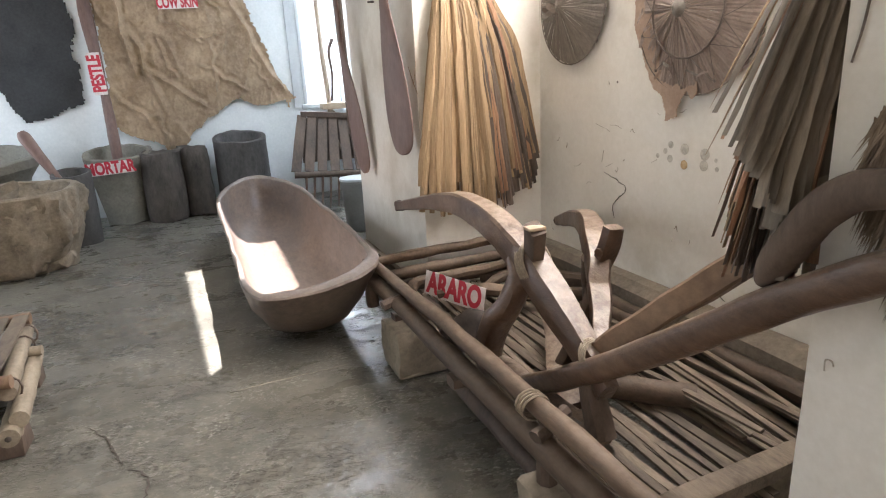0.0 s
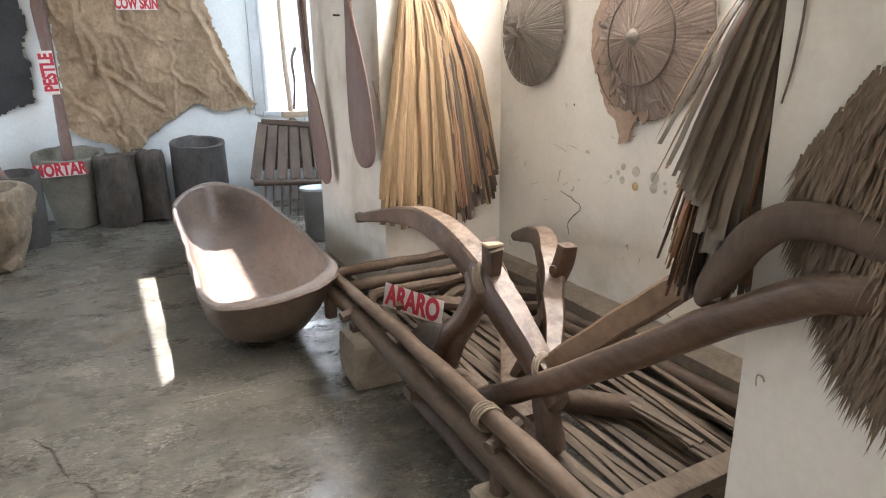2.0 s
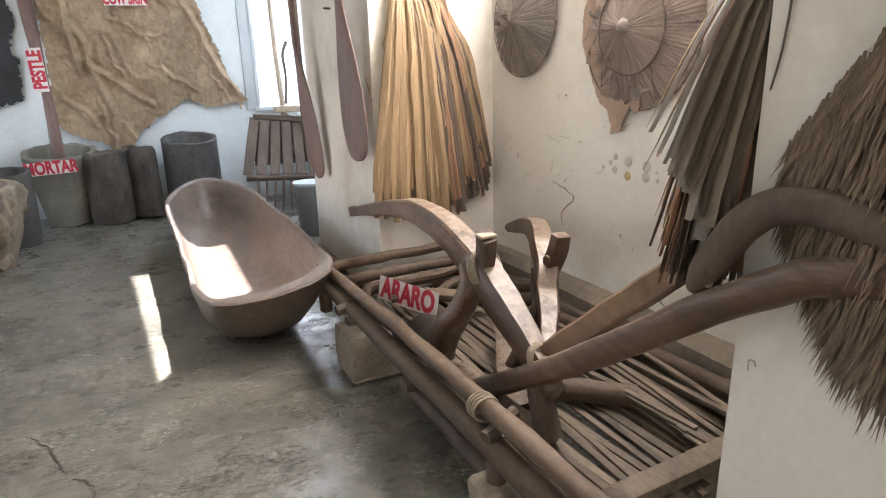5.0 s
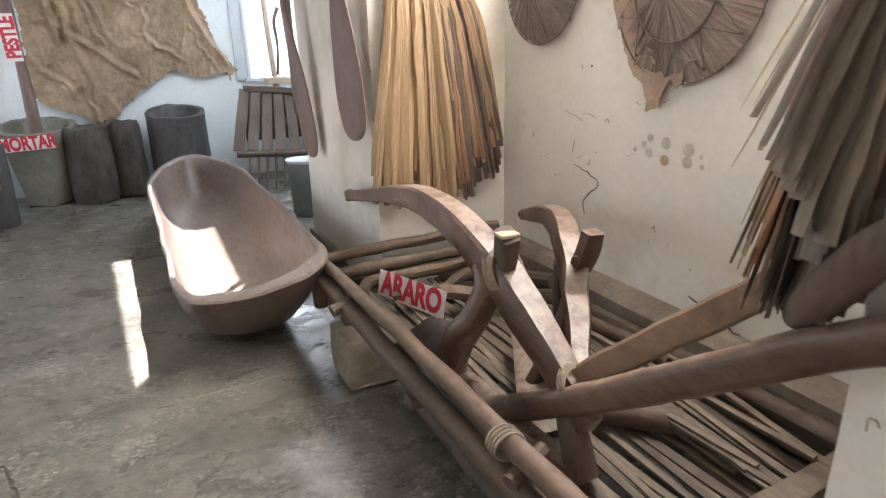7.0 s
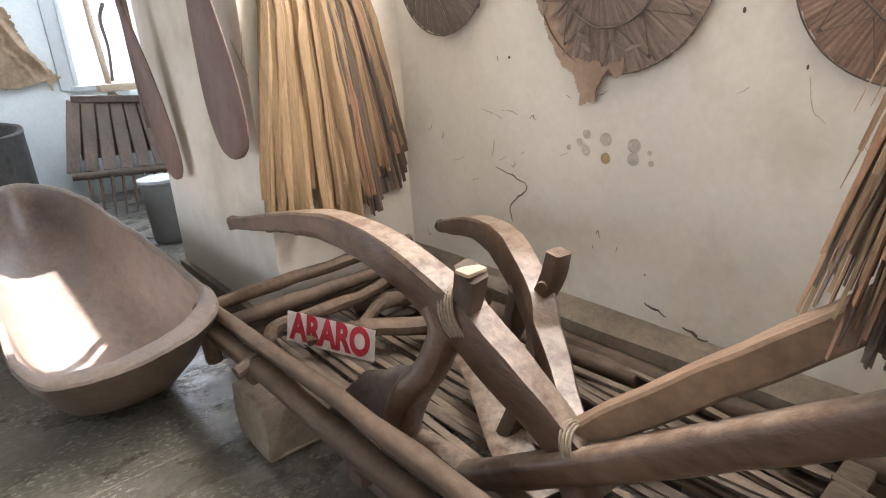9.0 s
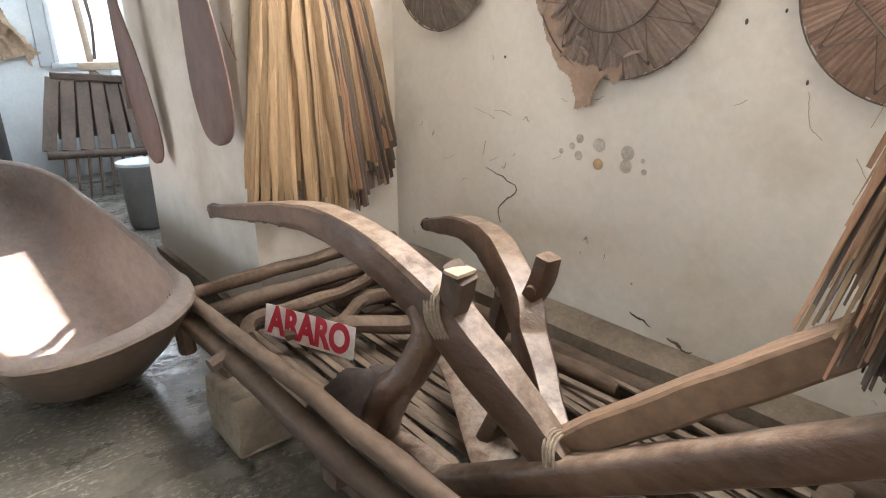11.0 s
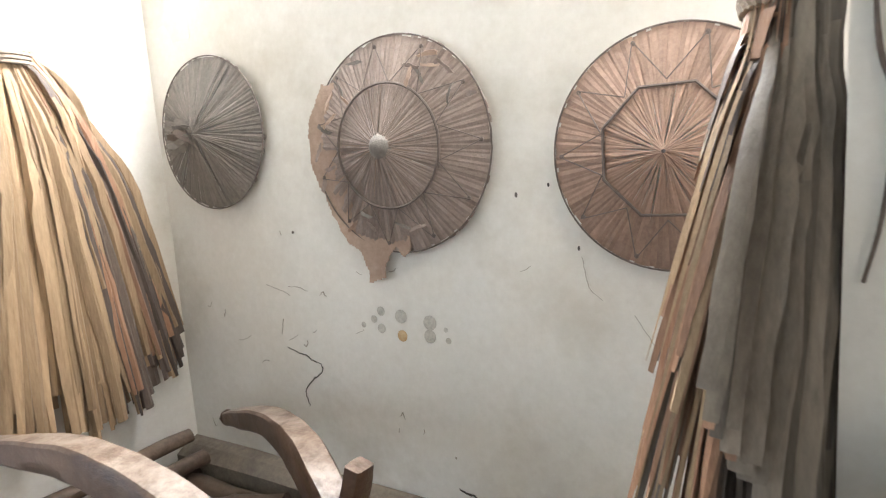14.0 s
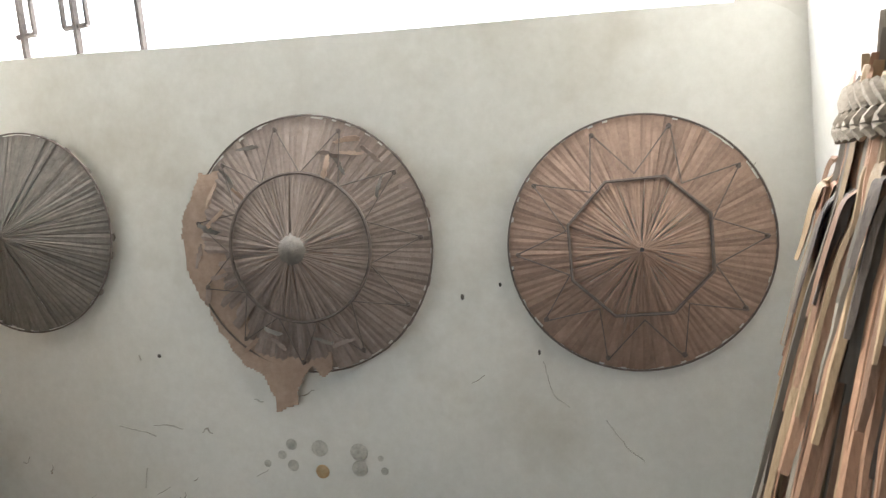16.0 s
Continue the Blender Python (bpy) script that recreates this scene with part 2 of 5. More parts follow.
PAPER = mat("sign_paper", (0.62, 0.57, 0.55), (0.80, 0.77, 0.76), 30, rough=(0.45, 0.6), bump=0.05)
RED = mat("red_print", (0.42, 0.02, 0.04), (0.55, 0.045, 0.07), 30, rough=(0.45, 0.6), bump=0.03)
PLASTIC = mat("grey_plastic", (0.16, 0.165, 0.165), (0.24, 0.245, 0.245), 6, rough=(0.35, 0.5), bump=0.05)
PAINT = mat("painted_frame", (0.42, 0.47, 0.50), (0.55, 0.60, 0.63), 6, rough=(0.5, 0.7), bump=0.1)
SMUDGE = mat("grey_smudge", (0.38, 0.36, 0.31), (0.62, 0.59, 0.52), 60, rough=(0.8, 0.95))
OCHRE = mat("ochre_smudge", (0.42, 0.27, 0.12), (0.58, 0.44, 0.26), 60, rough=(0.8, 0.95))
SCRATCH = mat("faint_scratch", (0.28, 0.25, 0.20), (0.50, 0.46, 0.39), 60, rough=(0.9, 1.0))
CRACK = mat("crack_gap", (0.04, 0.035, 0.03), (0.14, 0.12, 0.10), 60, rough=(0.9, 1.0))


# ---- mesh helpers ----
def obj(name, bm, material, parent=None, label="", smooth=True):
    me = bpy.data.meshes.new(name)
    bm.normal_update()
    bm.to_mesh(me)
    bm.free()
    if smooth:
        me.polygons.foreach_set("use_smooth", [True] * len(me.polygons))
        me.set_sharp_from_angle(angle=radians(38))
    me.materials.append(material)
    ob = new(name, me)
    if parent:
        ob.parent = parent
    if label:
        ob["label"] = label
    return ob


def part(name, bm, material, parent, label="", smooth=True):
    return obj(name, bm, material, parent, label, smooth)


def thing(name, label, category, group="", kind="", at=(0, 0, 0)):
    ob = new(name)
    ob.empty_display_size = 0.05
    ob.location = at
    return tagged(ob, label, category, group, kind)


def box(lo, hi, bevel=0.0, wob=0.0):
    bm = bmesh.new()
    bmesh.ops.create_cube(bm, size=1)
    lo, hi = Vector(lo), Vector(hi)
    for v in bm.verts:
        v.co = Vector([lo[i] + (hi[i] - lo[i]) * (v.co[i] + 0.5) for i in range(3)])
    if bevel:
        bmesh.ops.bevel(bm, geom=bm.edges[:], offset=bevel, segments=2, affect="EDGES", profile=0.6)
    if wob:
        for v in bm.verts:
            v.co += noise.noise_vector(v.co * 9) * wob
    return bm


def bezier(points, n):
    """A smooth run (Catmull-Rom) of n steps a stretch through the points; any number of columns."""
    pts = [np.array(p, float) for p in points]
    pts = [2 * pts[0] - pts[1]] + pts + [2 * pts[-1] - pts[-2]]
    out = []
    for i in range(1, len(pts) - 2):
        a, b, c, d = pts[i - 1:i + 3]
        for k in range(n):
            t = k / n
            out.append(0.5 * (2 * b + (c - a) * t + (2 * a - 5 * b + 4 * c - d) * t ** 2 + (3 * b - a - 3 * c + d) * t ** 3))
    out.append(pts[-2])
    return out


# section of a hand-hewn timber: a rectangle with worn corners
CHAMFER = ((1, 0.0), (1, 0.80), (0.80, 1), (0, 1.02), (-0.80, 1), (-1, 0.80), (-1, 0.0), (-1, -0.80), (-0.80, -1), (0, -1.02), (0.80, -1), (1, -0.80))


def sweep(points, n=5, sides=10, square=0.0, up=(0, 0, 1), wob=0.0, seed=0.0, twist=0.0):
    """A solid along points of x, y, z, half width, half height. square: 0 round, towards 1 a squared timber."""
    run = bezier(points, n)
    if square >= 0.6:
        sides = len(CHAMFER)
    bm = bmesh.new()
    rings = []
    for i, p in enumerate(run):
        a, b = run[max(i - 1, 0)][:3], run[min(i + 1, len(run) - 1)][:3]
        tang = Vector(b - a).normalized()
        side = tang.cross(Vector(up)).normalized()
        top = side.cross(tang)
        w, h = max(p[3], 1e-4), max(p[4], 1e-4)
        ring = []
        for k in range(sides):
            ang = 2 * math.pi * (k + 0.5) / sides + twist * i / len(run)
            c, s = math.cos(ang), math.sin(ang)
            if square >= 0.6:
                c, s = CHAMFER[k]
            else:
                e = 1 - square * 0.75
                c, s = math.copysign(abs(c) ** e, c), math.copysign(abs(s) ** e, s)
            co = Vector(p[:3]) + side * c * w + top * s * h
            if wob:
                co += noise.noise_vector(co * 11 + Vector((seed, seed, 0))) * wob
            ring.append(bm.verts.new(co))
        rings.append(ring)
    for r, q in zip(rings, rings[1:]):
        for k in range(sides):
            bm.faces.new((r[k], r[(k + 1) % sides], q[(k + 1) % sides], q[k]))
    for ring, flip in ((rings[0], True), (rings[-1], False)):
        bm.faces.new(ring[::-1] if flip else ring)
    bmesh.ops.recalc_face_normals(bm, faces=bm.faces[:])
    return bm


def pole(a, b, r0, r1=None, sides=10, wob=0.004, seed=0.0, bow=0.0):
    a, b = Vector(a), Vector(b)
    r1 = r1 or r0
    mid = (a + b) / 2 + Vector((0, 0, bow))
    up = (0, 0, 1) if abs((b - a).normalized().z) < 0.9 else (0, 1, 0)
    return sweep([(*a, r0, r0), (*mid, (r0 + r1) / 2, (r0 + r1) / 2), (*b, r1, r1)], 6, sides, 0, up, wob, seed)


def lathe(profile, sides=40, wob=0.0, seed=0.0, squash=1.0, start=0.0, sweep_deg=360.0):
    """A turned solid about z from (radius, z) pairs."""
    bm = bmesh.new()
    rings = []
    for r, z in profile:
        ring = []
        for k in range(sides):
            a = 2 * math.pi * k / sides
            co = Vector((r * math.cos(a), r * math.sin(a) * squash, z))
            if wob:
                co += noise.noise_vector(Vector((co.x * 6 + seed, co.y * 6, co.z * 3))) * wob
                co += noise.noise_vector(co * 22 + Vector((seed, 0, 0))) * wob * 0.35
            ring.append(bm.verts.new(co))
        rings.append(ring)
    for r, q in zip(rings, rings[1:]):
        for k in range(sides):
            bm.faces.new((r[k], r[(k + 1) % sides], q[(k + 1) % sides], q[k]))
    bm.faces.new(rings[0][::-1])
    bm.faces.new(rings[-1])
    bmesh.ops.recalc_face_normals(bm, faces=bm.faces[:])
    return bm


def moved(bm, m):
    bmesh.ops.transform(bm, matrix=m, verts=bm.verts[:])
    return bm


def join(*bms):
    """One bmesh of several."""
    out = bmesh.new()
    for b in bms:
        me = bpy.data.meshes.new("tmp")
        b.to_mesh(me)
        b.free()
        out.from_mesh(me)
        bpy.data.meshes.remove(me)
    return out


def plate(outline, cell, warp, thick, jag=0.012, seed=0.0):
    """A warped sheet in the x-z plane with a ragged outline; warp(x, z) gives its y."""
    n = len(outline)

    def inside(x, z):
        hit = False
        for i in range(n):
            (x0, z0), (x1, z1) = outline[i], outline[(i + 1) % n]
            if (z0 > z) != (z1 > z) and x < x0 + (z - z0) / (z1 - z0) * (x1 - x0):
                hit = not hit
        return hit

    xs, zs = [p[0] for p in outline], [p[1] for p in outline]
    bm = bmesh.new()
    verts = {}

    def at(i, j):
        if (i, j) not in verts:
            x, z = min(xs) + i * cell, min(zs) + j * cell
            v = noise.noise_vector(Vector((x * 30 + seed, 0, z * 30))) * cell * 0.4
            verts[i, j] = (bm.verts.new((x + v.x, warp(x, z), z + v.z)), bm.verts.new((x + v.x, warp(x, z) + thick, z + v.z)))
        return verts[i, j]

    cells = set()
    for i in range(int((max(xs) - min(xs)) / cell) + 1):
        for j in range(int((max(zs) - min(zs)) / cell) + 1):
            x, z = min(xs) + (i + 0.5) * cell, min(zs) + (j + 0.5) * cell
            d = noise.noise_vector(Vector((x * 7 + seed, seed, z * 7))) * jag + noise.noise_vector(Vector((x * 28, seed, z * 28))) * jag * 0.6
            if inside(x + d.x, z + d.z):
                cells.add((i, j))
    for i, j in cells:
        q = [at(i, j), at(i + 1, j), at(i + 1, j + 1), at(i, j + 1)]
        bm.faces.new([v[0] for v in q])
        bm.faces.new([v[1] for v in reversed(q)])
        for (di, dj), (a, b) in (((0, -1), (0, 1)), ((1, 0), (1, 2)), ((0, 1), (2, 3)), ((-1, 0), (3, 0))):
            if (i + di, j + dj) not in cells:
                bm.faces.new((q[b][0], q[a][0], q[a][1], q[b][1]))
    return bm


def words(name, text, size, material, parent, m, squeeze=1.0):
    """Flat lettering, a hair thick, as a mesh."""
    cu = bpy.data.curves.new(name, "FONT")
    cu.body, cu.size, cu.align_x, cu.align_y, cu.extrude = text, size, "CENTER", "CENTER", 0.0006
    cu.offset = size * 0.045
    tmp = new(name, cu)
    me = bpy.data.meshes.new_from_object(tmp.evaluated_get(bpy.context.evaluated_depsgraph_get()))
    bpy.data.objects.remove(tmp)
    me.transform(m @ Matrix.Diagonal((squeeze, 1, 1, 1)))
    me.materials.clear()
    me.materials.append(material)
    ob = new(name, me)
    ob.parent = parent
    ob["label"] = "bold red capital letters"
    return ob


def sign(text, m, width, height, label, size, squeeze=1.0, curl=0.004):
    """A printed paper strip whose face looks along the pose's +z, words along its +x."""
    t = thing("paper_sign", label, "sign")
    bm = bmesh.new()
    bmesh.ops.create_grid(bm, x_segments=12, y_segments=3, size=0.5)
    for v in bm.verts:
        v.co = Vector((v.co.x * width, v.co.y * height, 0))
    ret = bmesh.ops.extrude_face_region(bm, geom=bm.faces[:])
    for v in ret["geom"]:
        if isinstance(v, bmesh.types.BMVert):
            v.co.z -= 0.0015
    bmesh.ops.recalc_face_normals(bm, faces=bm.faces[:])
    paper = part("paper", moved(bm, m), PAPER, t, smooth=False)
    words("lettering", text, size, RED, paper, m @ Matrix.Translation((0, 0, 0.0012)), squeeze)
    return t


# ---- the building ----
WALL_X, PIER_X, FAR_Y, CEIL = 1.795, 1.156, 7.35, 2.95
Y_P2, Y_P1, Y_P1B = 0.985, 2.97, 4.18


def setting(name, bm, material, label, category="wall"):
    return tagged(obj(name, bm, material, smooth=False), label, category, kind="structure")


def wall_mesh(lo, hi, cell=0.12, amount=0.006, seed=0.0):
    """A wall block whose faces are divided and slightly uneven, as hand-laid plaster is."""
    bm = box(lo, hi)
    for axis in range(3):
        span = hi[axis] - lo[axis]
        cuts = min(int(span / cell), 60)
        for k in range(1, cuts):
            n = Vector((0, 0, 0))
            n[axis] = 1
            c = Vector(lo)
            c[axis] = lo[axis] + span * k / cuts
            bmesh.ops.bisect_plane(bm, geom=bm.verts[:] + bm.edges[:] + bm.faces[:], plane_co=c, plane_no=n)
    for v in bm.verts:
        edge = sum(abs(v.co[i] - lo[i]) < 1e-5 or abs(v.co[i] - hi[i]) < 1e-5 for i in range(3))
        if edge:
            v.co += noise.noise_vector(v.co * 2.3 + Vector((seed, 0, 0))) * amount
    return bm


bm = bmesh.new()
bmesh.ops.create_grid(bm, x_segments=70, y_segments=120, size=0.5)
for v in bm.verts:
    v.co = Vector((-0.55 + v.co.x * 5.1, 2.65 + v.co.y * 9.7, 0))
    v.co.z = noise.noise(v.co * 1.3) * 0.004 - 0.002
floor = setting("floor", bm, CONCRETE, "worn grey polished concrete floor with scuffs", "floor")

# window wall of the alcove: below the sill, and above the opening
WIN_Y0, WIN_Y1 = 1.05, 2.74
bm = wall_mesh((WALL_X, Y_P2 - 0.12, 0), (WALL_X + 0.22, Y_P1 + 0.1, 1.85), 0.1, 0.005)
for v in bm.verts:
    # the hand-made sill climbs towards the far end
    v.co.z *= 1 + (0.013 + 0.088 * (v.co.y - 1.9) * 0.62) * (v.co.z / 1.85) ** 2 * 0.8 - 0.012
setting("wall_alcove", bm, PLASTER, "stained off-white plaster wall below the alcove window")
setting("wall_alcove_top", box((WALL_X, Y_P2 - 0.12, 2.80), (WALL_X + 0.22, Y_P1 + 0.1, CEIL)), PLASTER, "plaster lintel above the alcove window")
setting("wall_alcove_jamb", wall_mesh((WALL_X - 0.002, Y_P2 - 0.12, 1.70), (WALL_X + 0.22, WIN_Y0, 2.82), 0.1, 0.005, 3), PLASTER, "off-white plaster beside the alcove window")
setting("wall_alcove_jamb_far", wall_mesh((WALL_X - 0.002, WIN_Y1, 1.80), (WALL_X + 0.22, Y_P1 + 0.1, 2.82), 0.1, 0.005, 4), PLASTER, "off-white plaster beside the alcove window")
bm = wall_mesh((PIER_X, -2.0, 0), (WALL_X + 0.22, Y_P2, CEIL), 0.12, 0.004, 5)
for v in bm.verts:
    if v.co.y > Y_P2 - 0.06:
        v.co.y -= 0.055 * (v.co.x - PIER_X) / (WALL_X - PIER_X)
setting("wall_pier_near", bm, PLASTER, "off-white plastered pier with scuffs")
setting("wall_pier_far", wall_mesh((PIER_X, Y_P1, 0), (WALL_X + 0.22, Y_P1B, CEIL), 0.12, 0.004, 9), PLASTER,
        "off-white plastered pier beside the trough")
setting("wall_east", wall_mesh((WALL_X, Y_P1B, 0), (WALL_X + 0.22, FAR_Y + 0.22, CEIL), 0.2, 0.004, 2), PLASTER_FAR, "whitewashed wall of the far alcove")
# far wall with a window
WX0, WX1, WZ0, WZ1 = 1.38, 1.75, 1.0, 2.65
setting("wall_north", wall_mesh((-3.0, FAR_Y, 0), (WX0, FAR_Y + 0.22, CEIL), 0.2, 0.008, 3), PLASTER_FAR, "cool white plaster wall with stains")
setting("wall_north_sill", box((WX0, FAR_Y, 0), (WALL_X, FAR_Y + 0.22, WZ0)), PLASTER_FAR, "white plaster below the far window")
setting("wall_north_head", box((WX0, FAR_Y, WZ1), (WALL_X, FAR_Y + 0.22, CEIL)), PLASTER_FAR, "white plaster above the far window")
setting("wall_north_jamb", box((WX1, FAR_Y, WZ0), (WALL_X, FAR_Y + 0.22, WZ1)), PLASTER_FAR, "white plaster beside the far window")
# unseen west and south walls, each with an assumed doorway added for a fill lamp
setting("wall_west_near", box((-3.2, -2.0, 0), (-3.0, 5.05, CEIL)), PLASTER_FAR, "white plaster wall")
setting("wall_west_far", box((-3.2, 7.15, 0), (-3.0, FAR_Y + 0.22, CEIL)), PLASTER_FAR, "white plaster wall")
setting("wall_west_head", box((-3.2, 5.05, 2.2), (-3.0, 7.15, CEIL)), PLASTER_FAR, "unseen white plaster above the added side doorway")
setting("wall_south_left", box((-3.2, -2.2, 0), (-1.9, -2.0, CEIL)), PLASTER, "white plaster wall")
setting("wall_south_right", box((-0.1, -2.2, 0), (WALL_X + 0.22, -2.0, CEIL)), PLASTER, "white plaster wall")
setting("wall_south_head", box((-1.9, -2.2, 2.3), (-0.1, -2.0, CEIL)), PLASTER, "unseen white plaster above the added rear doorway")

# unseen ceiling with a gap over the far alcove, its edge the wavy end of a roofing sheet
HX0, HX1, HY0, HY1 = 1.14, 1.77, 4.31, 6.12
# the overhang past the alcove wall is added to keep direct sun out
bm = join(box((-3.2, -2.2, CEIL), (HX0 - 0.02, FAR_Y + 0.3, CEIL + 0.06)), box((HX0 - 0.02, -2.2, CEIL), (WALL_X + 1.2, HY0, CEIL + 0.06)),
          box((HX0 - 0.02, HY1, CEIL), (WALL_X + 1.2, FAR_Y + 0.3, CEIL + 0.06)), box((HX1, HY0, CEIL), (WALL_X + 0.06, HY1, CEIL + 0.06)))
k = 0
while HY0 + k * 0.026 < HY1:
    y = HY0 + k * 0.026
    reach = 1.27 - 0.12 * (y - HY0) / (HY1 - HY0) + (0.012 if k % 2 else 0.0)
    bm = join(bm, box((HX0 - 0.025, y, CEIL + 0.004), (reach, y + 0.0262, CEIL + 0.02)))
    k += 1
setting("ceiling", bm, CEILING, "unseen pale ceiling boards with an eaves gap and added sun-blocking overhang", "ceiling")

# outside ground and a bright yard
bm = bmesh.new()
bmesh.ops.create_grid(bm, x_segments=1, y_segments=1, size=400)
setting("ground", moved(bm, Matrix.Translation((0, 0, -0.06))), STONE, "pale bare ground outside the building", "ground")

# low cement ledges along the alcove wall and the piers
bm = wall_mesh((WALL_X - 0.09, Y_P2, 0), (WALL_X + 0.001, Y_P1, 0.40), 0.045, 0.009, 4)
for v in bm.verts:
    # its upper edge is worn round
    if v.co.z > 0.37:
        v.co.z -= 0.035 * max(0.0, (WALL_X - 0.02 - v.co.x) / 0.07) ** 1.5
setting("ledge", bm, CEMENT, "dirty cement ledge along the alcove wall", "ledge")
setting("baseboard", wall_mesh((PIER_X - 0.03, Y_P1, 0), (PIER_X + 0.001, Y_P1B, 0.2), 0.15, 0.004, 6), CEMENT, "grey cement skirting on the pier", "baseboard")

# far window: painted frame, sill, grille
win = thing("window_1", "grey painted window frame with bright daylight outside", "window", kind="structure")
part("window_frame", box((WX0 - 0.13, FAR_Y - 0.03, WZ0 - 0.02), (WX0 + 0.004, FAR_Y + 0.012, WZ1 + 0.02), 0.006), PAINT, win)
part("window_frame", box((WX0 - 0.02, FAR_Y - 0.05, WZ0 - 0.02), (WX0 + 0.02, FAR_Y + 0.03, WZ1), 0.006), PAINT, win)
part("window_sill", box((WX0 - 0.05, FAR_Y - 0.06, WZ0 - 0.035), (WX1 + 0.03, FAR_Y + 0.1, WZ0 + 0.012), 0.008), PAINT, win)

# alcove window: an iron grille standing on the sill
grille = thing("window_2", "open alcove window with a thin iron grille", "window", kind="structure")
for k, y in enumerate((2.72, 2.56, 2.375)):
    part("bar", pole((WALL_X + 0.12, y, 1.80), (WALL_X + 0.12, y, 2.81), 0.010, sides=6, wob=0), IRON, grille)
    if k < 2:
        sq = [(WALL_X + 0.12, y - 0.035, 2.0), (WALL_X + 0.12, y + 0.035, 2.0), (WALL_X + 0.12, y + 0.035, 2.1), (WALL_X + 0.12, y - 0.035, 2.1)]
        for a, b in zip(sq, sq[1:] + sq[:1]):
            part("scroll", pole(a, b, 0.007, sides=6, wob=0), IRON, grille)

# bright overcast distance beyond the two windows
bm = box((7.0, -8.0, -0.05), (7.02, 12.0, 9.0))
setting("backdrop", bm, glow("bright_haze", (0.97, 0.98, 1.0), 1.0), "plain bright hazy distance", "backdrop")
bm = box((-3.0, 13.0, -0.05), (7.0, 13.02, 9.0))
setting("backdrop_far", bm, glow("pale_haze", (0.85, 0.93, 1.0), 0.10), "plain pale hazy distance", "backdrop")

# ---- farm tools in the alcove ----
def long_trough():
    """A dugout trough: straight sides, a blunt near end with a thick lip and a far end cut to a point."""
    t = thing("dugout_trough", "long dark brown wooden dugout trough with worn rim", "trough", at=(0, 0, 0))
    plan = [(0.285, 3.10), (0.35, 2.86), (0.53, 2.75), (0.76, 2.755), (0.888, 2.90), (0.912, 3.25), (0.91, 4.2), (0.885, 5.12), (0.805, 5.60),
            (0.67, 5.88), (0.52, 5.89), (0.365, 5.60), (0.255, 5.12), (0.268, 4.2)]
    run = bezier(plan + plan[:1], 8)[:-1]
    cx, cy = 0.575, 4.37

    def rim(x, y):
        u = (y - 2.75) / 3.24
        return 0.33 + 0.115 * (x - 0.25) / 0.65 * (1 - u) + 0.14 * u

    bm = bmesh.new()
    rows = []
    # width, length and height of each ring, from the sole round the lip to the inner floor
    for gx, gy, f, rough in ((0.38, 0.62, 0.0, 0), (0.52, 0.70, 0.03, 0.3), (0.70, 0.79, 0.20, 0.6), (0.86, 0.88, 0.50, 1), (0.955, 0.95, 0.78, 1), (0.995, 0.99, 0.93, 1), (1.0, 1.0, 0.97, 1),
                             (0.99, 0.995, 0.995, 1), (0.965, 0.975, 1.005, 1), (0.935, 0.945, 0.995, 1), (0.915, 0.93, 0.97, 1), (0.895, 0.915, 0.90, 1), (0.85, 0.89, 0.74, 0.7), (0.78, 0.85, 0.55, 0.6),
                             (0.66, 0.79, 0.40, 0.6), (0.48, 0.70, 0.30, 0.5), (0.22, 0.55, 0.265, 0.3)):
        ring = []
        for p in run:
            x, y = cx + (p[0] - cx) * gx, cy + (p[1] - cy) * gy
            co = Vector((x, y, max(rim(p[0], p[1]) * f, 0.0)))
            co += (noise.noise_vector(co * 4.0) * 0.012 + noise.noise_vector(co * 13) * 0.005 + noise.noise_vector(co * 34) * 0.0025) * rough
            ring.append(bm.verts.new(co))
        rows.append(ring)
    sides = len(run)
    lip = bmesh.new()
    edge = [[lip.verts.new(v.co) for v in ring] for ring in rows[6:11]]
    for mesh, bands in ((bm, list(zip(rows, rows[1:]))[:6] + list(zip(rows, rows[1:]))[10:]), (lip, list(zip(edge, edge[1:])))):
        for r, q in bands:
            for k in range(sides):
                mesh.faces.new((r[k], r[(k + 1) % sides], q[(k + 1) % sides], q[k]))
    bm.faces.new(rows[0][::-1])
    bm.faces.new(rows[-1])
    part("rim", lip, WOOD_RIM, t, "worn greyish rim of the trough")
    part("hull", bm, WOOD_TROUGH, t)


long_trough()


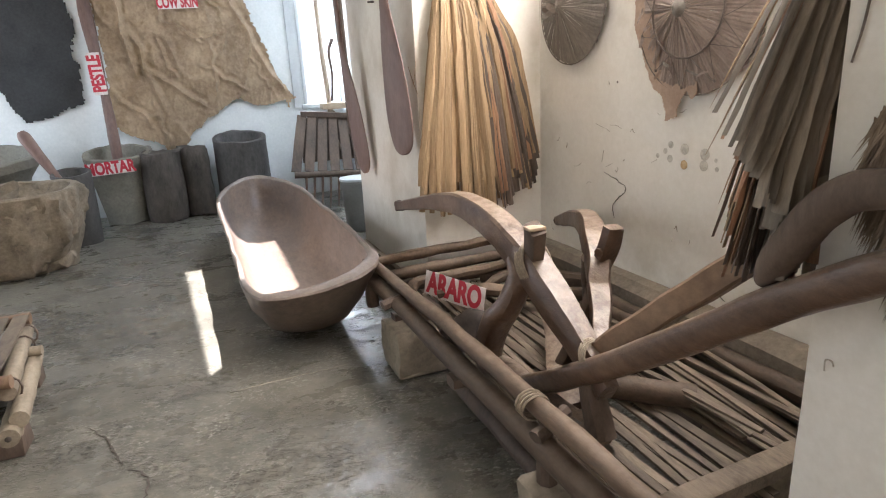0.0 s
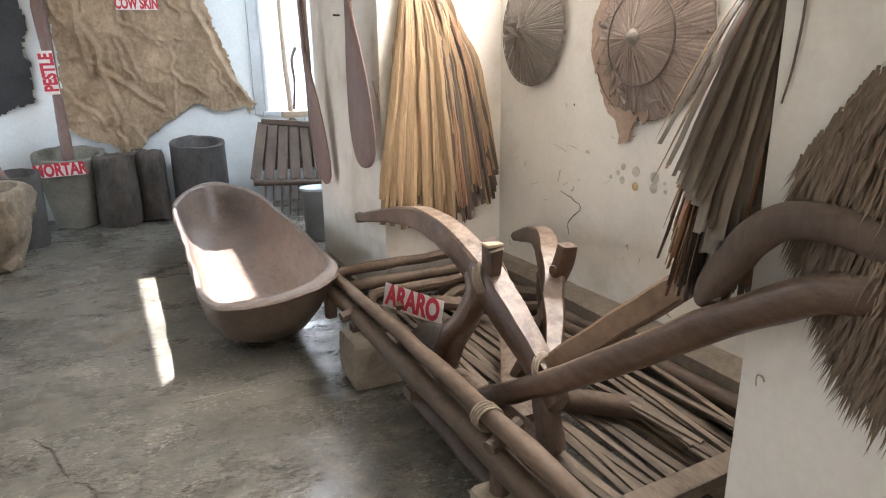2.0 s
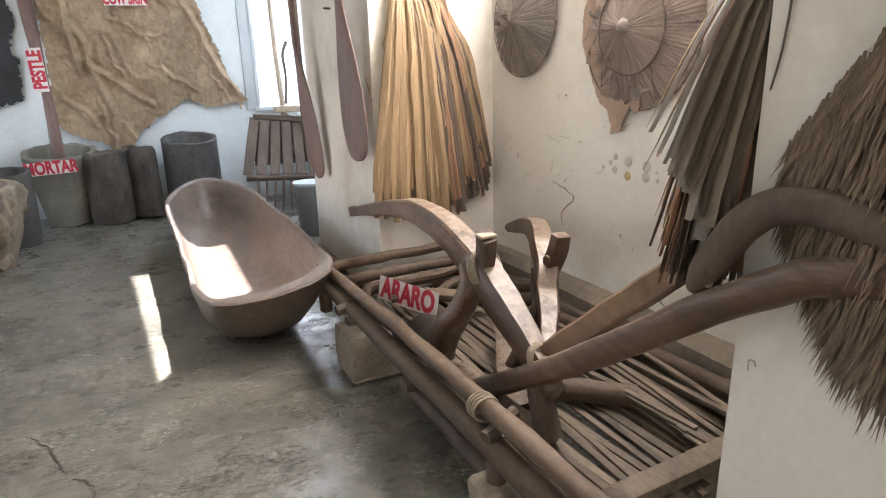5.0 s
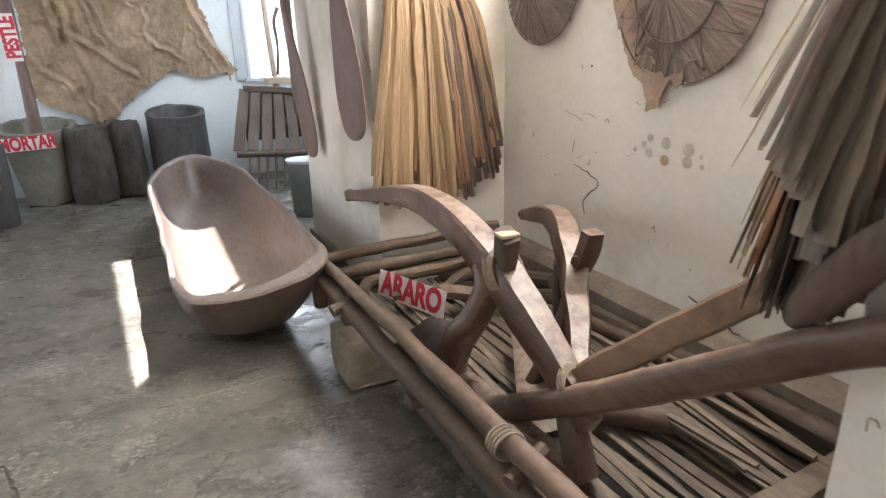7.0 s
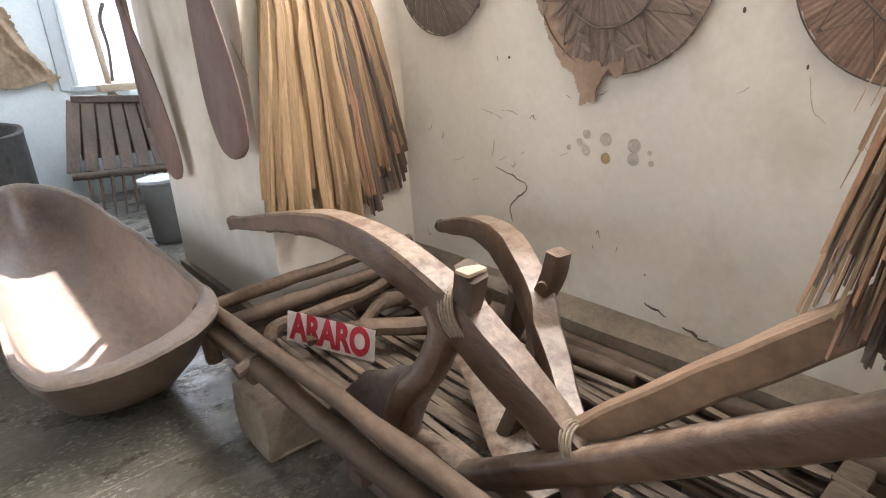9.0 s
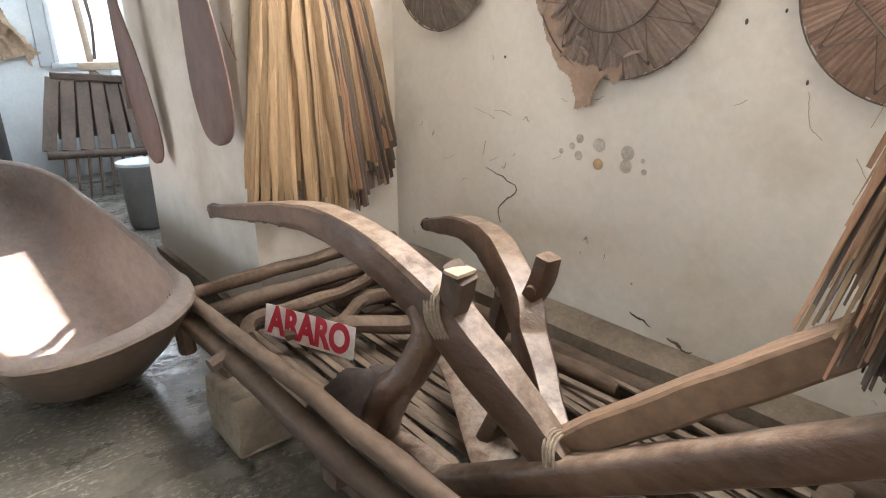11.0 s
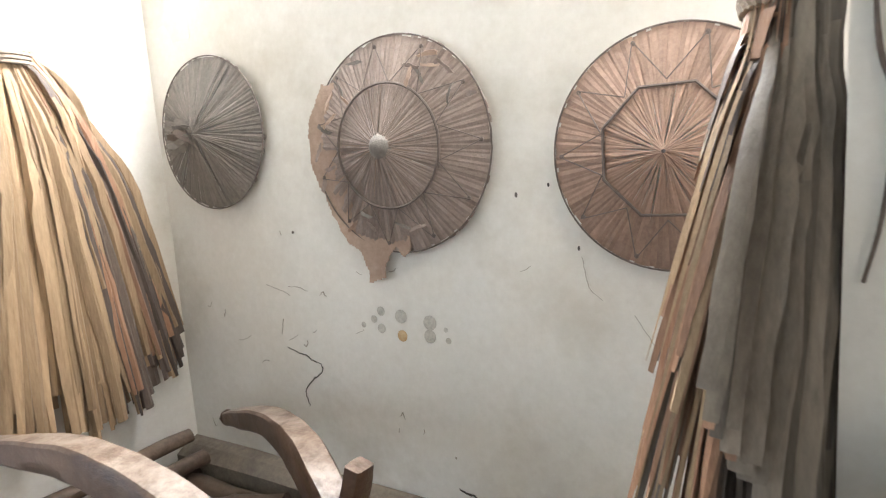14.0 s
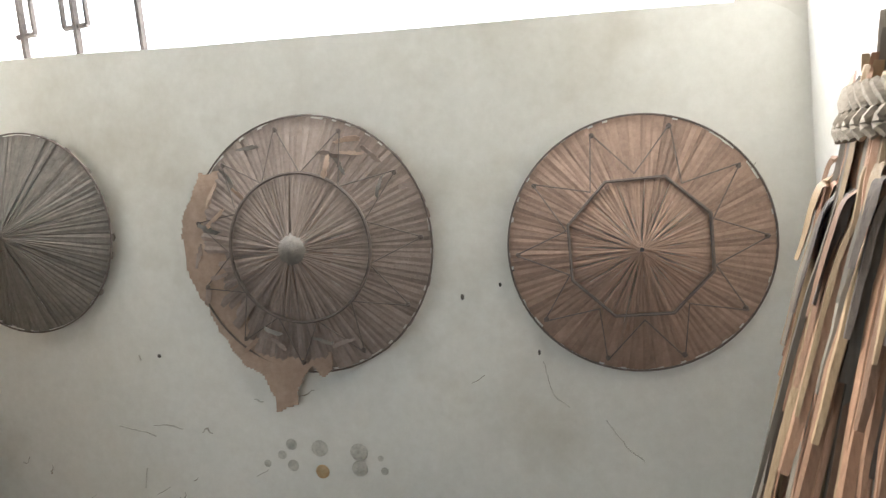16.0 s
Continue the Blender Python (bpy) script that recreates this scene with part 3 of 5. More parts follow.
def sled():
    """The low wooden sled with a slatted bed on which the ploughs lie."""
    t = thing("wooden_sled", "low weathered wooden sled with bamboo slat bed on stone blocks", "sled")
    part("rail", pole((0.855, 3.04, 0.335), (0.90, 0.95, 0.315), 0.033, 0.036, 12, 0.008, 1), POLE, t)
    part("rail", pole((0.882, 2.93, 0.395), (0.915, 1.0, 0.40), 0.024, 0.028, 10, 0.008, 2, 0.012), POLE, t)
    part("rail", pole((1.66, 2.95, 0.30), (1.70, 0.99, 0.30), 0.032, 0.034, 10, 0.008, 3), POLE, t)
    part("runner", pole((1.02, 2.30, 0.05), (1.02, 1.0, 0.05), 0.036, 0.036, 10, 0.01, 4), WOOD_DARK, t)
    part("runner", pole((1.62, 2.38, 0.06), (1.64, 1.0, 0.06), 0.042, 0.042, 10, 0.01, 5), WOOD_DARK, t)
    part("end_pole", pole((0.83, 2.955, 0.405), (1.70, 2.87, 0.455), 0.027, 0.024, 10, 0.008, 6), POLE, t)
    part("end_pole", pole((0.88, 2.90, 0.345), (1.70, 2.80, 0.39), 0.030, 0.027, 10, 0.008, 7), POLE, t)
    part("end_pole", pole((0.90, 2.93, 0.27), (1.70, 2.85, 0.31), 0.030, 0.030, 10, 0.008, 8), WOOD_DARK, t)
    part("post", sweep([(0.865, 2.99, 0.18, 0.03, 0.03), (0.86, 2.99, 0.31, 0.028, 0.028), (0.858, 2.99, 0.40, 0.026, 0.026)], 4, 8, 0.3, (0, 1, 0), 0.004), POLE, t)
    part("post", pole((0.93, 1.5, 0.05), (0.93, 1.5, 0.32), 0.03, 0.03, 8), WOOD_DARK, t)
    part("peg", pole((0.80, 2.56, 0.335), (0.95, 2.58, 0.37), 0.022, 0.020, 8), WOOD_DARK, t)
    part("peg", pole((0.86, 1.44, 0.36), (0.97, 1.47, 0.39), 0.022, 0.02, 8), WOOD_DARK, t)
    part("crossbar", sweep([(0.90, 1.17, 0.28, 0.03, 0.022), (1.3, 1.185, 0.285, 0.032, 0.022), (1.70, 1.20, 0.29, 0.03, 0.022)], 5, 10, 0.9, (0, 0, 1), 0.004), SLAT, t)
    part("crossbar", sweep([(0.88, 2.05, 0.215, 0.03, 0.02), (1.3, 2.06, 0.215, 0.03, 0.02), (1.70, 2.05, 0.215, 0.03, 0.02)], 4, 8, 0.8), WOOD_DARK, t)
    part("crossbar", sweep([(0.88, 2.70, 0.215, 0.03, 0.02), (1.3, 2.71, 0.215, 0.03, 0.02), (1.70, 2.70, 0.215, 0.03, 0.02)], 4, 8, 0.8), WOOD_DARK, t)
    rnd = random.Random(4)
    x = 0.935
    while x < 1.66:
        w = rnd.uniform(0.011, 0.018)
        gap = rnd.uniform(0.002, 0.006)
        if 1.40 < x < 1.62 and rnd.random() < 0.65:
            x += 0.035
            continue
        y0, y1 = 1.12 + rnd.uniform(0, 0.10), 2.86 + rnd.uniform(-0.06, 0.05)
        z = 0.245 + rnd.uniform(-0.004, 0.006)
        lean = rnd.uniform(-0.02, 0.02)
        run = [(x + w, y0, z, w, 0.006), (x + w + lean + rnd.uniform(-.006, .006), 1.6, z + rnd.uniform(-.004, .006), w, 0.006),
               (x + w + rnd.uniform(-.006, .006), 2.2, z + rnd.uniform(-.004, .006), w, 0.006), (x + w - lean, y1, z, w * 0.9, 0.006)]
        part("slat", sweep(run, 2, 6, 0.5, (0, 0, 1)), SLAT, t)
        x += 2 * w + gap
    for x, y in ((0.898, 1.52),):
        for k in range(4):
            part("binding", sweep([(x + 0.04 * math.cos(a), y + k * 0.012 - 0.02, 0.402 + 0.034 * math.sin(a), 0.0035, 0.0035) for a in np.linspace(0, 6.28, 9)], 2, 5), ROPE, t, "old rope binding")
    return t


sled()


def loose_sticks():
    """Split sticks and a log lying on the far side of the sled's bed."""
    rnd = random.Random(12)
    for k in range(13):
        x0, y0 = rnd.uniform(1.40, 1.58), rnd.uniform(1.1, 1.35)
        x1, y1 = x0 + rnd.uniform(-0.10, 0.14), rnd.uniform(1.75, 2.5)
        x1 = min(x1, 1.67)
        z = 0.268 + rnd.uniform(0, 0.05)
        s = obj("split_stick", sweep([(x0, y0, z, 0.011, 0.006), ((x0 + x1) / 2, (y0 + y1) / 2, z + 0.012, 0.012, 0.007), (x1, y1, z + 0.006, 0.009, 0.006)], 3, 6, 0.4, (0, 0, 1), 0.003, k), SLAT)
        tagged(s, "thin weathered split stick lying on the sled bed", "stick", "sticks on the sled")
    for a, b, r in (((1.20, 1.72, 0.29), (1.43, 1.50, 0.295), 0.036), ((1.60, 2.35, 0.285), (1.66, 1.75, 0.285), 0.03)):
        s = obj("short_log", pole(a, b, r, r * 1.05, 12, 0.005, 3), POLE)
        tagged(s, "short weathered round log lying on slats", "log", "logs on the sled")
    # bent roots and offcuts behind the sign
    for pts in ([(0.975, 2.52, 0.275, .024, .024), (0.965, 2.66, 0.30, .024, .024), (1.01, 2.74, 0.345, .024, .024), (1.20, 2.70, 0.365, .024, .024), (1.42, 2.72, 0.37, .022, .022), (1.56, 2.76, 0.41, .018, .018)],
                [(1.07, 2.62, 0.32, .02, .02), (1.22, 2.52, 0.345, .034, .028), (1.40, 2.40, 0.33, .036, .03), (1.60, 2.30, 0.32, .03, .03)],
                [(1.28, 2.62, 0.30, .02, .02), (1.42, 2.66, 0.33, .026, .024), (1.60, 2.52, 0.35, .022, .022)],
                [(1.35, 2.78, 0.30, .03, .03), (1.55, 2.60, 0.33, .034, .03), (1.64, 2.35, 0.36, .03, .03)]):
        s = obj("bent_branch", sweep(pts, 6, 9, 0.1, (0, 0, 1), 0.007, pts[0][0]), POLE)
        tagged(s, "smooth bent brown branch lying in the sled", "branch", "branches in the sled")


loose_sticks()


def plough_one():
    t = thing("wooden_plough", "pale-topped brown wooden plough with long curved beam and peg", "plough")
    beam = part("beam", sweep([(1.112, 3.23, 0.60, .026, .026), (1.11, 3.17, 0.612, .024, .023), (1.10, 2.95, 0.66, .027, .027), (1.10, 2.70, 0.712, .03, .032), (1.10, 2.45, 0.752, .035, .04),
                        (1.10, 2.25, 0.752, .038, .046), (1.10, 2.05, 0.72, .042, .05), (1.10, 1.87, 0.65, .042, .056), (1.10, 1.70, 0.558, .037, .054), (1.095, 1.54, 0.468, .028, .044), (1.09, 1.46, 0.415, .022, .036)],
                       6, 20, 0.85, (0, 0, 1), 0.004), WOOD_PLOW, t)
    part("beam_knob", moved(lathe([(0.006, -0.03), (0.026, -0.022), (0.033, 0.0), (0.026, 0.022), (0.006, 0.03)], 14, 0.010, 2), Matrix.Translation((1.115, 3.24, 0.60))), WOOD_PLOW, beam)
    peg = part("peg", sweep([(1.10, 1.87, 0.64, .030, .020), (1.085, 1.82, 0.72, .032, .022), (1.07, 1.79, 0.79, .032, .024)], 4, 10, 0.85, (1, 0, 0), 0.003), WOOD_DARK, t)
    # thin slab in a paler wood colour on the peg's top
    part("peg_top", box((1.043, 1.768, 0.786), (1.097, 1.812, 0.796), 0.004, 0.002), WOOD_PALE, peg, "pale end of the peg")
    part("foot", sweep([(1.085, 1.94, 0.66, .03, .03), (1.075, 1.90, 0.60, .034, .036), (1.055, 1.93, 0.51, .038, .044), (1.03, 1.985, 0.43, .044, .05), (1.02, 2.02, 0.345, .04, .046), (1.02, 2.02, 0.262, .034, .042)],
                       5, 12, 0.4, (1, 0, 0), 0.006, 3), WOOD_PLOW, t)
    part("sole", sweep([(1.015, 2.07, 0.275, .034, .024), (1.045, 1.94, 0.28, .036, .024), (1.045, 1.80, 0.285, .034, .022), (1.06, 1.60, 0.285, .032, .022), (1.075, 1.45, 0.29, .03, .022)], 5, 10, 0.5, (0, 0, 1), 0.005, 4), WOOD_PLOW, t)
    part("tenon", sweep([(1.09, 1.56, 0.46, .03, .03), (1.08, 1.50, 0.36, .034, .034), (1.075, 1.46, 0.28, .038, .036)], 4, 10, 0.3, (1, 0, 0), 0.005, 5), WOOD_DARK, t)
    part("draft_pole", sweep([(1.03, 1.80, 0.29, .030, .030), (1.06, 1.66, 0.365, .034, .034), (1.085, 1.45, 0.50, .036, .036), (1.10, 1.20, 0.675, .033, .036), (1.105, 1.03, 0.80, .032, .035), (1.10, 0.90, 0.885, .031, .034),
                              (1.095, 0.78, 0.945, .032, .032), (1.09, 0.55, 0.99, .028, .030)], 6, 14, 0.55, (0, 0, 1), 0.004, 6), WOOD_PLOW, t)
    wraps = []
    for k in range(5):
        wraps.append(sweep([(1.10 + 0.049 * math.cos(a), 1.875 - k * 0.011 + 0.03 * math.sin(a), 0.655 + 0.062 * math.sin(a) + k * 0.004, .0042, .0042) for a in np.linspace(0, 6.28, 11)], 2, 6, 0, (0, 1, 0.3)))
    part("peg_lashing", join(*wraps), ROPE, beam, "pale rope lashing")
    wraps = []
    for k in range(4):
        wraps.append(sweep([(1.092 + 0.04 * math.cos(a), 1.535 - k * 0.008 + 0.02 * math.sin(a), 0.485 + 0.046 * math.sin(a), .0032, .0032) for a in np.linspace(0, 6.28, 11)], 2, 6, 0, (0, 1, 0.3)))
    part("joint_lashing", join(*wraps), ROPE, beam, "rope lashing at the joint")
    # dark share, curled iron plate
    bm = plate([(-0.12, -0.05), (-0.02, 0.075), (0.09, 0.085), (0.12, 0.02), (0.07, -0.07), (-0.03, -0.085)], 0.005, lambda x, z: 0.05 * math.sin(x * 14) + 0.9 * z * z * 3, 0.008, 0.008, 3)
    part("share", moved(bm, pose(1.0, 2.13, 0.355, -25, 0, -50)), IRON, t, "dark curled iron share")
    part("mouldboard", sweep([(1.30, 2.09, 0.375, .030, .014), (1.255, 1.97, 0.35, .038, .016), (1.195, 1.85, 0.32, .046, .016), (1.12, 1.70, 0.295, .052, .015), (1.09, 1.62, 0.285, .048, .012)], 5, 12, 0.8, (-0.35, 0, 1), 0.005, 9), WOOD_PLOW, t)


def plough_two():
    t = thing("wooden_plough", "smaller grey-brown wooden plough with hooked beam", "plough")
    beam = part("beam", sweep([(1.715, 2.67, 0.55, .022, .022), (1.69, 2.58, 0.575, .026, .028), (1.60, 2.33, 0.642, .032, .038), (1.48, 2.10, 0.668, .036, .05), (1.38, 1.93, 0.65, .036, .056), (1.325, 1.83, 0.60, .036, .056), (1.29, 1.78, 0.545, .034, .052),
                        (1.235, 1.69, 0.495, .03, .044), (1.175, 1.61, 0.465, .025, .034), (1.14, 1.57, 0.445, .022, .03)], 6, 20, 0.85, (0, 0, 1), 0.004, 2), WOOD_PLOW, t)
    part("beam_knob", moved(lathe([(0.006, -0.024), (0.02, -0.016), (0.026, 0.0), (0.02, 0.016), (0.006, 0.024)], 10, 0.006, 5), Matrix.Translation((1.72, 2.68, 0.548))), POLE, beam)
    peg = part("peg", sweep([(1.335, 1.84, 0.60, .018, .03), (1.34, 1.80, 0.69, .02, .032), (1.345, 1.785, 0.755, .02, .028)], 4, 8, 0.85, (1, 0, 0), 0.003), WOOD_PLOW, t)
    part("peg", pole((1.30, 1.80, 0.675), (1.385, 1.83, 0.69), 0.014, 0.012, 8), WOOD_PLOW, t)
    part("stilt", sweep([(1.36, 1.93, 0.62, .02, .03), (1.42, 2.0, 0.50, .022, .034), (1.50, 2.10, 0.36, .024, .036), (1.55, 2.16, 0.275, .022, .03)], 5, 10, 0.5, (1, 0, 0), 0.005, 6), POLE, t)
    part("foot", sweep([(1.30, 1.80, 0.58, .022, .03), (1.25, 1.79, 0.45, .026, .036), (1.20, 1.81, 0.33, .028, .04), (1.18, 1.84, 0.272, .024, .034)], 5, 10, 0.4, (1, 0, 0), 0.005, 7), POLE, t)
    part("draft_pole", sweep([(1.10, 1.60, 0.44, .026, .03), (1.13, 1.50, 0.53, .027, .031), (1.16, 1.33, 0.685, .027, .032), (1.18, 1.20, 0.80, .027, .032), (1.20, 1.10, 0.895, .026, .03), (1.215, 1.0, 0.985, .024, .028)], 6, 16, 0.85, (0, 0, 1), 0.004, 8), WOOD_WARM, t)
    part("hooked_handle", sweep([(1.125, 1.06, 0.845, .02, .022), (1.11, 1.035, 0.875, .027, .03), (1.09, 0.985, 0.935, .028, .032), (1.085, 0.935, 1.0, .028, .032), (1.08, 0.87, 1.04, .028, .031), (1.08, 0.75, 1.04, .028, .03), (1.085, 0.55, 0.985, .026, .028)],
                                6, 14, 0.2, (0, 0, 1), 0.004, 9), WOOD_DARK, t, "dark curved wooden handle")
    return t


plough_one()
plough_two()

# ---- stones that carry the sled ----
for lo, hi, label in (((0.835, 2.52, 0.0), (1.15, 2.76, 0.205), "pitted grey stone block under the sled"), ((0.86, 1.28, 0), (1.14, 1.56, 0.17), "rough stone block under the sled"),
                      ((1.45, 2.40, 0.0), (1.72, 2.68, 0.2), "rough stone block under the sled"), ((1.45, 1.25, 0.0), (1.70, 1.5, 0.2), "rough stone block under the sled")):
    bm = box(lo, hi, 0.02)
    bmesh.ops.subdivide_edges(bm, edges=bm.edges[:], cuts=5, use_grid_fill=True)
    for v in bm.verts:
        if v.co.z > 0.01:
            v.co += noise.noise_vector(v.co * 8) * 0.014 + noise.noise_vector(v.co * 30) * 0.006
    tagged(obj("stone_block", bm, BLOCK), label, "stone", "stones under the sled")

# ---- signs ----
e1 = Vector((1.165, 2.40, 0.30)) - Vector((1.03, 2.735, 0.31))
e1.normalize()
up1 = Vector((0.25, -0.12, 0.9))
n1 = e1.cross(up1).normalized()
u1 = n1.cross(e1)
m1 = Matrix((e1, u1, n1)).transposed().to_4x4()
m1.translation = Vector((1.108, 2.54, 0.352))
sign("ARARO", m1, 0.355, 0.105, "white paper sign with red ARARO letters", 0.125, 0.76)


# ---- dried palm-leaf rain capes ----
def leaf(points, width, fold=0.35, tip=0.55):
    """A long folded leaf: a shallow V in section, tapering and frayed at its tip."""
    run = bezier(points, 5)
    bm = bmesh.new()
    rows = []
    for i, p in enumerate(run):
        t = i / (len(run) - 1)
        a, b = run[max(i - 1, 0)], run[min(i + 1, len(run) - 1)]
        tang = Vector(b[:3] - a[:3]).normalized()
        out = Vector(p[3:6]).normalized()
        side = tang.cross(out).normalized()
        w = width * (0.3 + 0.8 * min(1, t * 1.6)) * (1 - tip * (max(0, t - 0.80) / 0.20) ** 1.5)
        c = Vector(p[:3]) + out * (noise.noise(Vector(p[:3]) * 12) * width * 0.3) + side * (noise.noise(Vector(p[:3]) * 22 + out) * width * 0.35)
        w *= 1.0 + 0.3 * noise.noise(Vector(p[:3]) * 30 + side * 3)
        rows.append([bm.verts.new(c - side * w - out * w * fold), bm.verts.new(c + out * w * fold * 0.4), bm.verts.new(c + side * w - out * w * fold),
                     bm.verts.new(c - out * w * (fold + 0.12))])
    for r, q in zip(rows, rows[1:]):
        for k in range(4):
            bm.faces.new((r[k], r[(k + 1) % 4], q[(k + 1) % 4], q[k]))
    bm.faces.new(rows[0][::-1])
    bm.faces.new(rows[-1])
    bmesh.ops.recalc_face_normals(bm, faces=bm.faces[:])
    return bm


def straw_cape():
    """The fan of straight golden leaves hung on the far pier."""
    t = thing("palm_leaf_cape", "straw-coloured dried palm leaf rain cape hung on a pier", "rain cape", at=(0, 0, 0))
    rnd = random.Random(21)
    top = Vector((1.335, 2.90, 1.74))
    for k in range(250):
        f = rnd.random() if k < 150 else rnd.uniform(0.62, 1.0)
        layer = rnd.random()
        xb = 1.115 + 0.62 * f
        dark = f > 0.62 and rnd.random() < 0.55 or rnd.random() < 0.07
        zb = 0.60 + 0.05 * abs(f - 0.45) * 3 + rnd.uniform(-0.05, 0.15) + (0.05 if f > 0.75 else 0)
        short = 1.0
        if f > 0.6 and rnd.random() < 0.38:
            full = top.z - zb
            zb += rnd.uniform(0.1, 0.62)
            short = ((top.z - zb) / full) ** 0.8
        y = 2.945 - 0.02 - layer * 0.10 * (1 - abs(f - 0.45) * 1.3)
        xs = top.x - 0.06 + 0.12 * f + rnd.uniform(-0.01, 0.01)
        xb = xs + (xb - xs) * short
        xm = xs + (xb - xs) * (0.50 + 0.3 * max(0, f - 0.5))
        zm = top.z + (zb - top.z) * 0.47
        n = (rnd.uniform(-0.5, 0.5), -1, 0.1)
        pts = [(xs, top.y + 0.02, top.z - rnd.uniform(0, 0.02), *n), (xs + (xm - xs) * 0.55, y + 0.0, top.z + (zm - top.z) * 0.5, *n), (xm, y - 0.015, zm, *n),
               (xb + rnd.uniform(-0.012, 0.012), y + rnd.uniform(-0.01, 0.01), zb, *n)]
        m = LEAF_DARK if dark and rnd.random() < 0.45 else (LEAF_RUST if dark and rnd.random() < 0.6 or (f > 0.6 and rnd.random() < 0.15) else LEAF)
        part("leaf", leaf(pts, rnd.uniform(0.010, 0.021), rnd.uniform(0.3, 0.6), rnd.uniform(0.1, 0.6)), m, t)
    bind = [sweep([(1.335 + 0.055 * math.cos(a), 2.92 + 0.03 * math.sin(a), 1.725 - k * 0.012, .006, .006) for a in np.linspace(0, 6.28, 11)], 2, 6) for k in range(3)]
    part("binding", join(*bind), ROPE, t, "twisted fibre binding")
    part("hanging_loop", sweep([(1.335, 2.945, 1.72, .003, .003), (1.32, 2.955, 1.80, .003, .003), (1.325, 2.962, 1.90, .003, .003)], 3, 5, 0, (0, 1, 0)), ROPE, t)
    nail = obj("nail", pole((1.325, 2.945, 1.90), (1.325, 3.0, 1.90), 0.004, sides=6, wob=0), IRON)
    tagged(nail, "thin dark nail in the pier", "nail")


straw_cape()


def grey_cape():
    """The cape with a braided neck, hung at the corner of the near pier."""
    t = thing("palm_leaf_cape", "grey and rust palm leaf rain cape with braided neck", "rain cape")
    rnd = random.Random(33)
    c = Vector((1.275, 1.038, 1.535))

    def strip(x0, y0, xb, yb, zb, n, half, material, fold, tip, bow=0.0):
        drop = c.z - zb
        pts = [(x0, y0, c.z + 0.01, *n), (x0 + 0.14 * (xb - x0), y0 + 0.10 * (yb - y0), c.z - 0.08, *n),
               (x0 + (0.52 + bow) * (xb - x0), y0 + 0.48 * (yb - y0), c.z - drop * 0.5, *n), (xb, yb, zb, *n)]
        part("leaf", leaf(pts, half, fold, tip), material, t)

    # long inner leaves of the flank, then the broad grey ones that lie over them
    for k in range(60):
        f = rnd.random()
        zb = 0.835 + rnd.uniform(0, 0.16)
        g = rnd.random()
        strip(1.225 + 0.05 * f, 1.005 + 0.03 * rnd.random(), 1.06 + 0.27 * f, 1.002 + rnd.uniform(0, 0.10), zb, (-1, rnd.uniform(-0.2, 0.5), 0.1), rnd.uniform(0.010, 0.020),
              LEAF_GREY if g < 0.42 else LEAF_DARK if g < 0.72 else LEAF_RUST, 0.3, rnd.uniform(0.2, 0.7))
    for k in range(26):
        f = k / 25
        zb = 0.88 + 0.25 * f + rnd.uniform(-0.03, 0.04)
        xb = 1.13 - 0.13 * f + rnd.uniform(-0.01, 0.03)
        strip(1.212 + rnd.uniform(0, 0.012), 0.998 + 0.045 * f, xb, 1.004 + 0.085 * f + rnd.uniform(-0.004, 0.008), zb, (-1, 0.10 + 0.2 * f, 0.05), rnd.uniform(0.012, 0.021) if f < 0.72 else rnd.uniform(0.005, 0.009),
              LEAF_GREY if f < 0.72 else (LEAF_GREY, LEAF_GREY, LEAF_RUST)[k % 3], 0.12, rnd.uniform(0.05, 0.35), rnd.uniform(-0.03, 0.03))
    # the front, towards the alcove: narrow rust and brown strips over a dark core
    for k in range(380):
        f = rnd.random() ** 1.3
        layer = rnd.random()
        bell = math.sin(math.pi * (0.25 + 0.6 * f))
        a = math.pi * (1 - f)
        reach = rnd.random() ** 0.6 if layer > 0.35 else 1.0
        zb = 1.44 - 0.58 * reach + rnd.uniform(-0.05, 0.05)
        x0, y0 = c.x + 0.066 * math.cos(a), c.y + 0.036 * math.sin(a) * (0.3 + 0.7 * layer)
        spread = ((c.z - zb) / 0.67) ** 0.75
        xb, yb = x0 + (1.09 + 0.46 * f - x0) * spread, y0 + (1.03 + 0.20 * bell * (0.35 + 0.65 * layer) - y0) * spread
        g = rnd.random()
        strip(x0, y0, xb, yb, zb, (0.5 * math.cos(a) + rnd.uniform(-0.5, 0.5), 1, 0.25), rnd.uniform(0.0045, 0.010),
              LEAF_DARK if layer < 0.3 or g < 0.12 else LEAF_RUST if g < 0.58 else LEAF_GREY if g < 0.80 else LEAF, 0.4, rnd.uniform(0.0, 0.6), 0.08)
    # pale curled edges where the flank turns to the front
    for k in range(6):
        strip(1.225 + rnd.uniform(0, 0.02), 1.055 + rnd.uniform(0, 0.012), 1.05 + rnd.uniform(-0.02, 0.06), 1.125 + rnd.uniform(-0.02, 0.03), 0.95 + rnd.uniform(-0.06, 0.22), (-0.6, 1, 0.2), rnd.uniform(0.003, 0.006), LEAF, 0.6, 0.8)
    ring = []
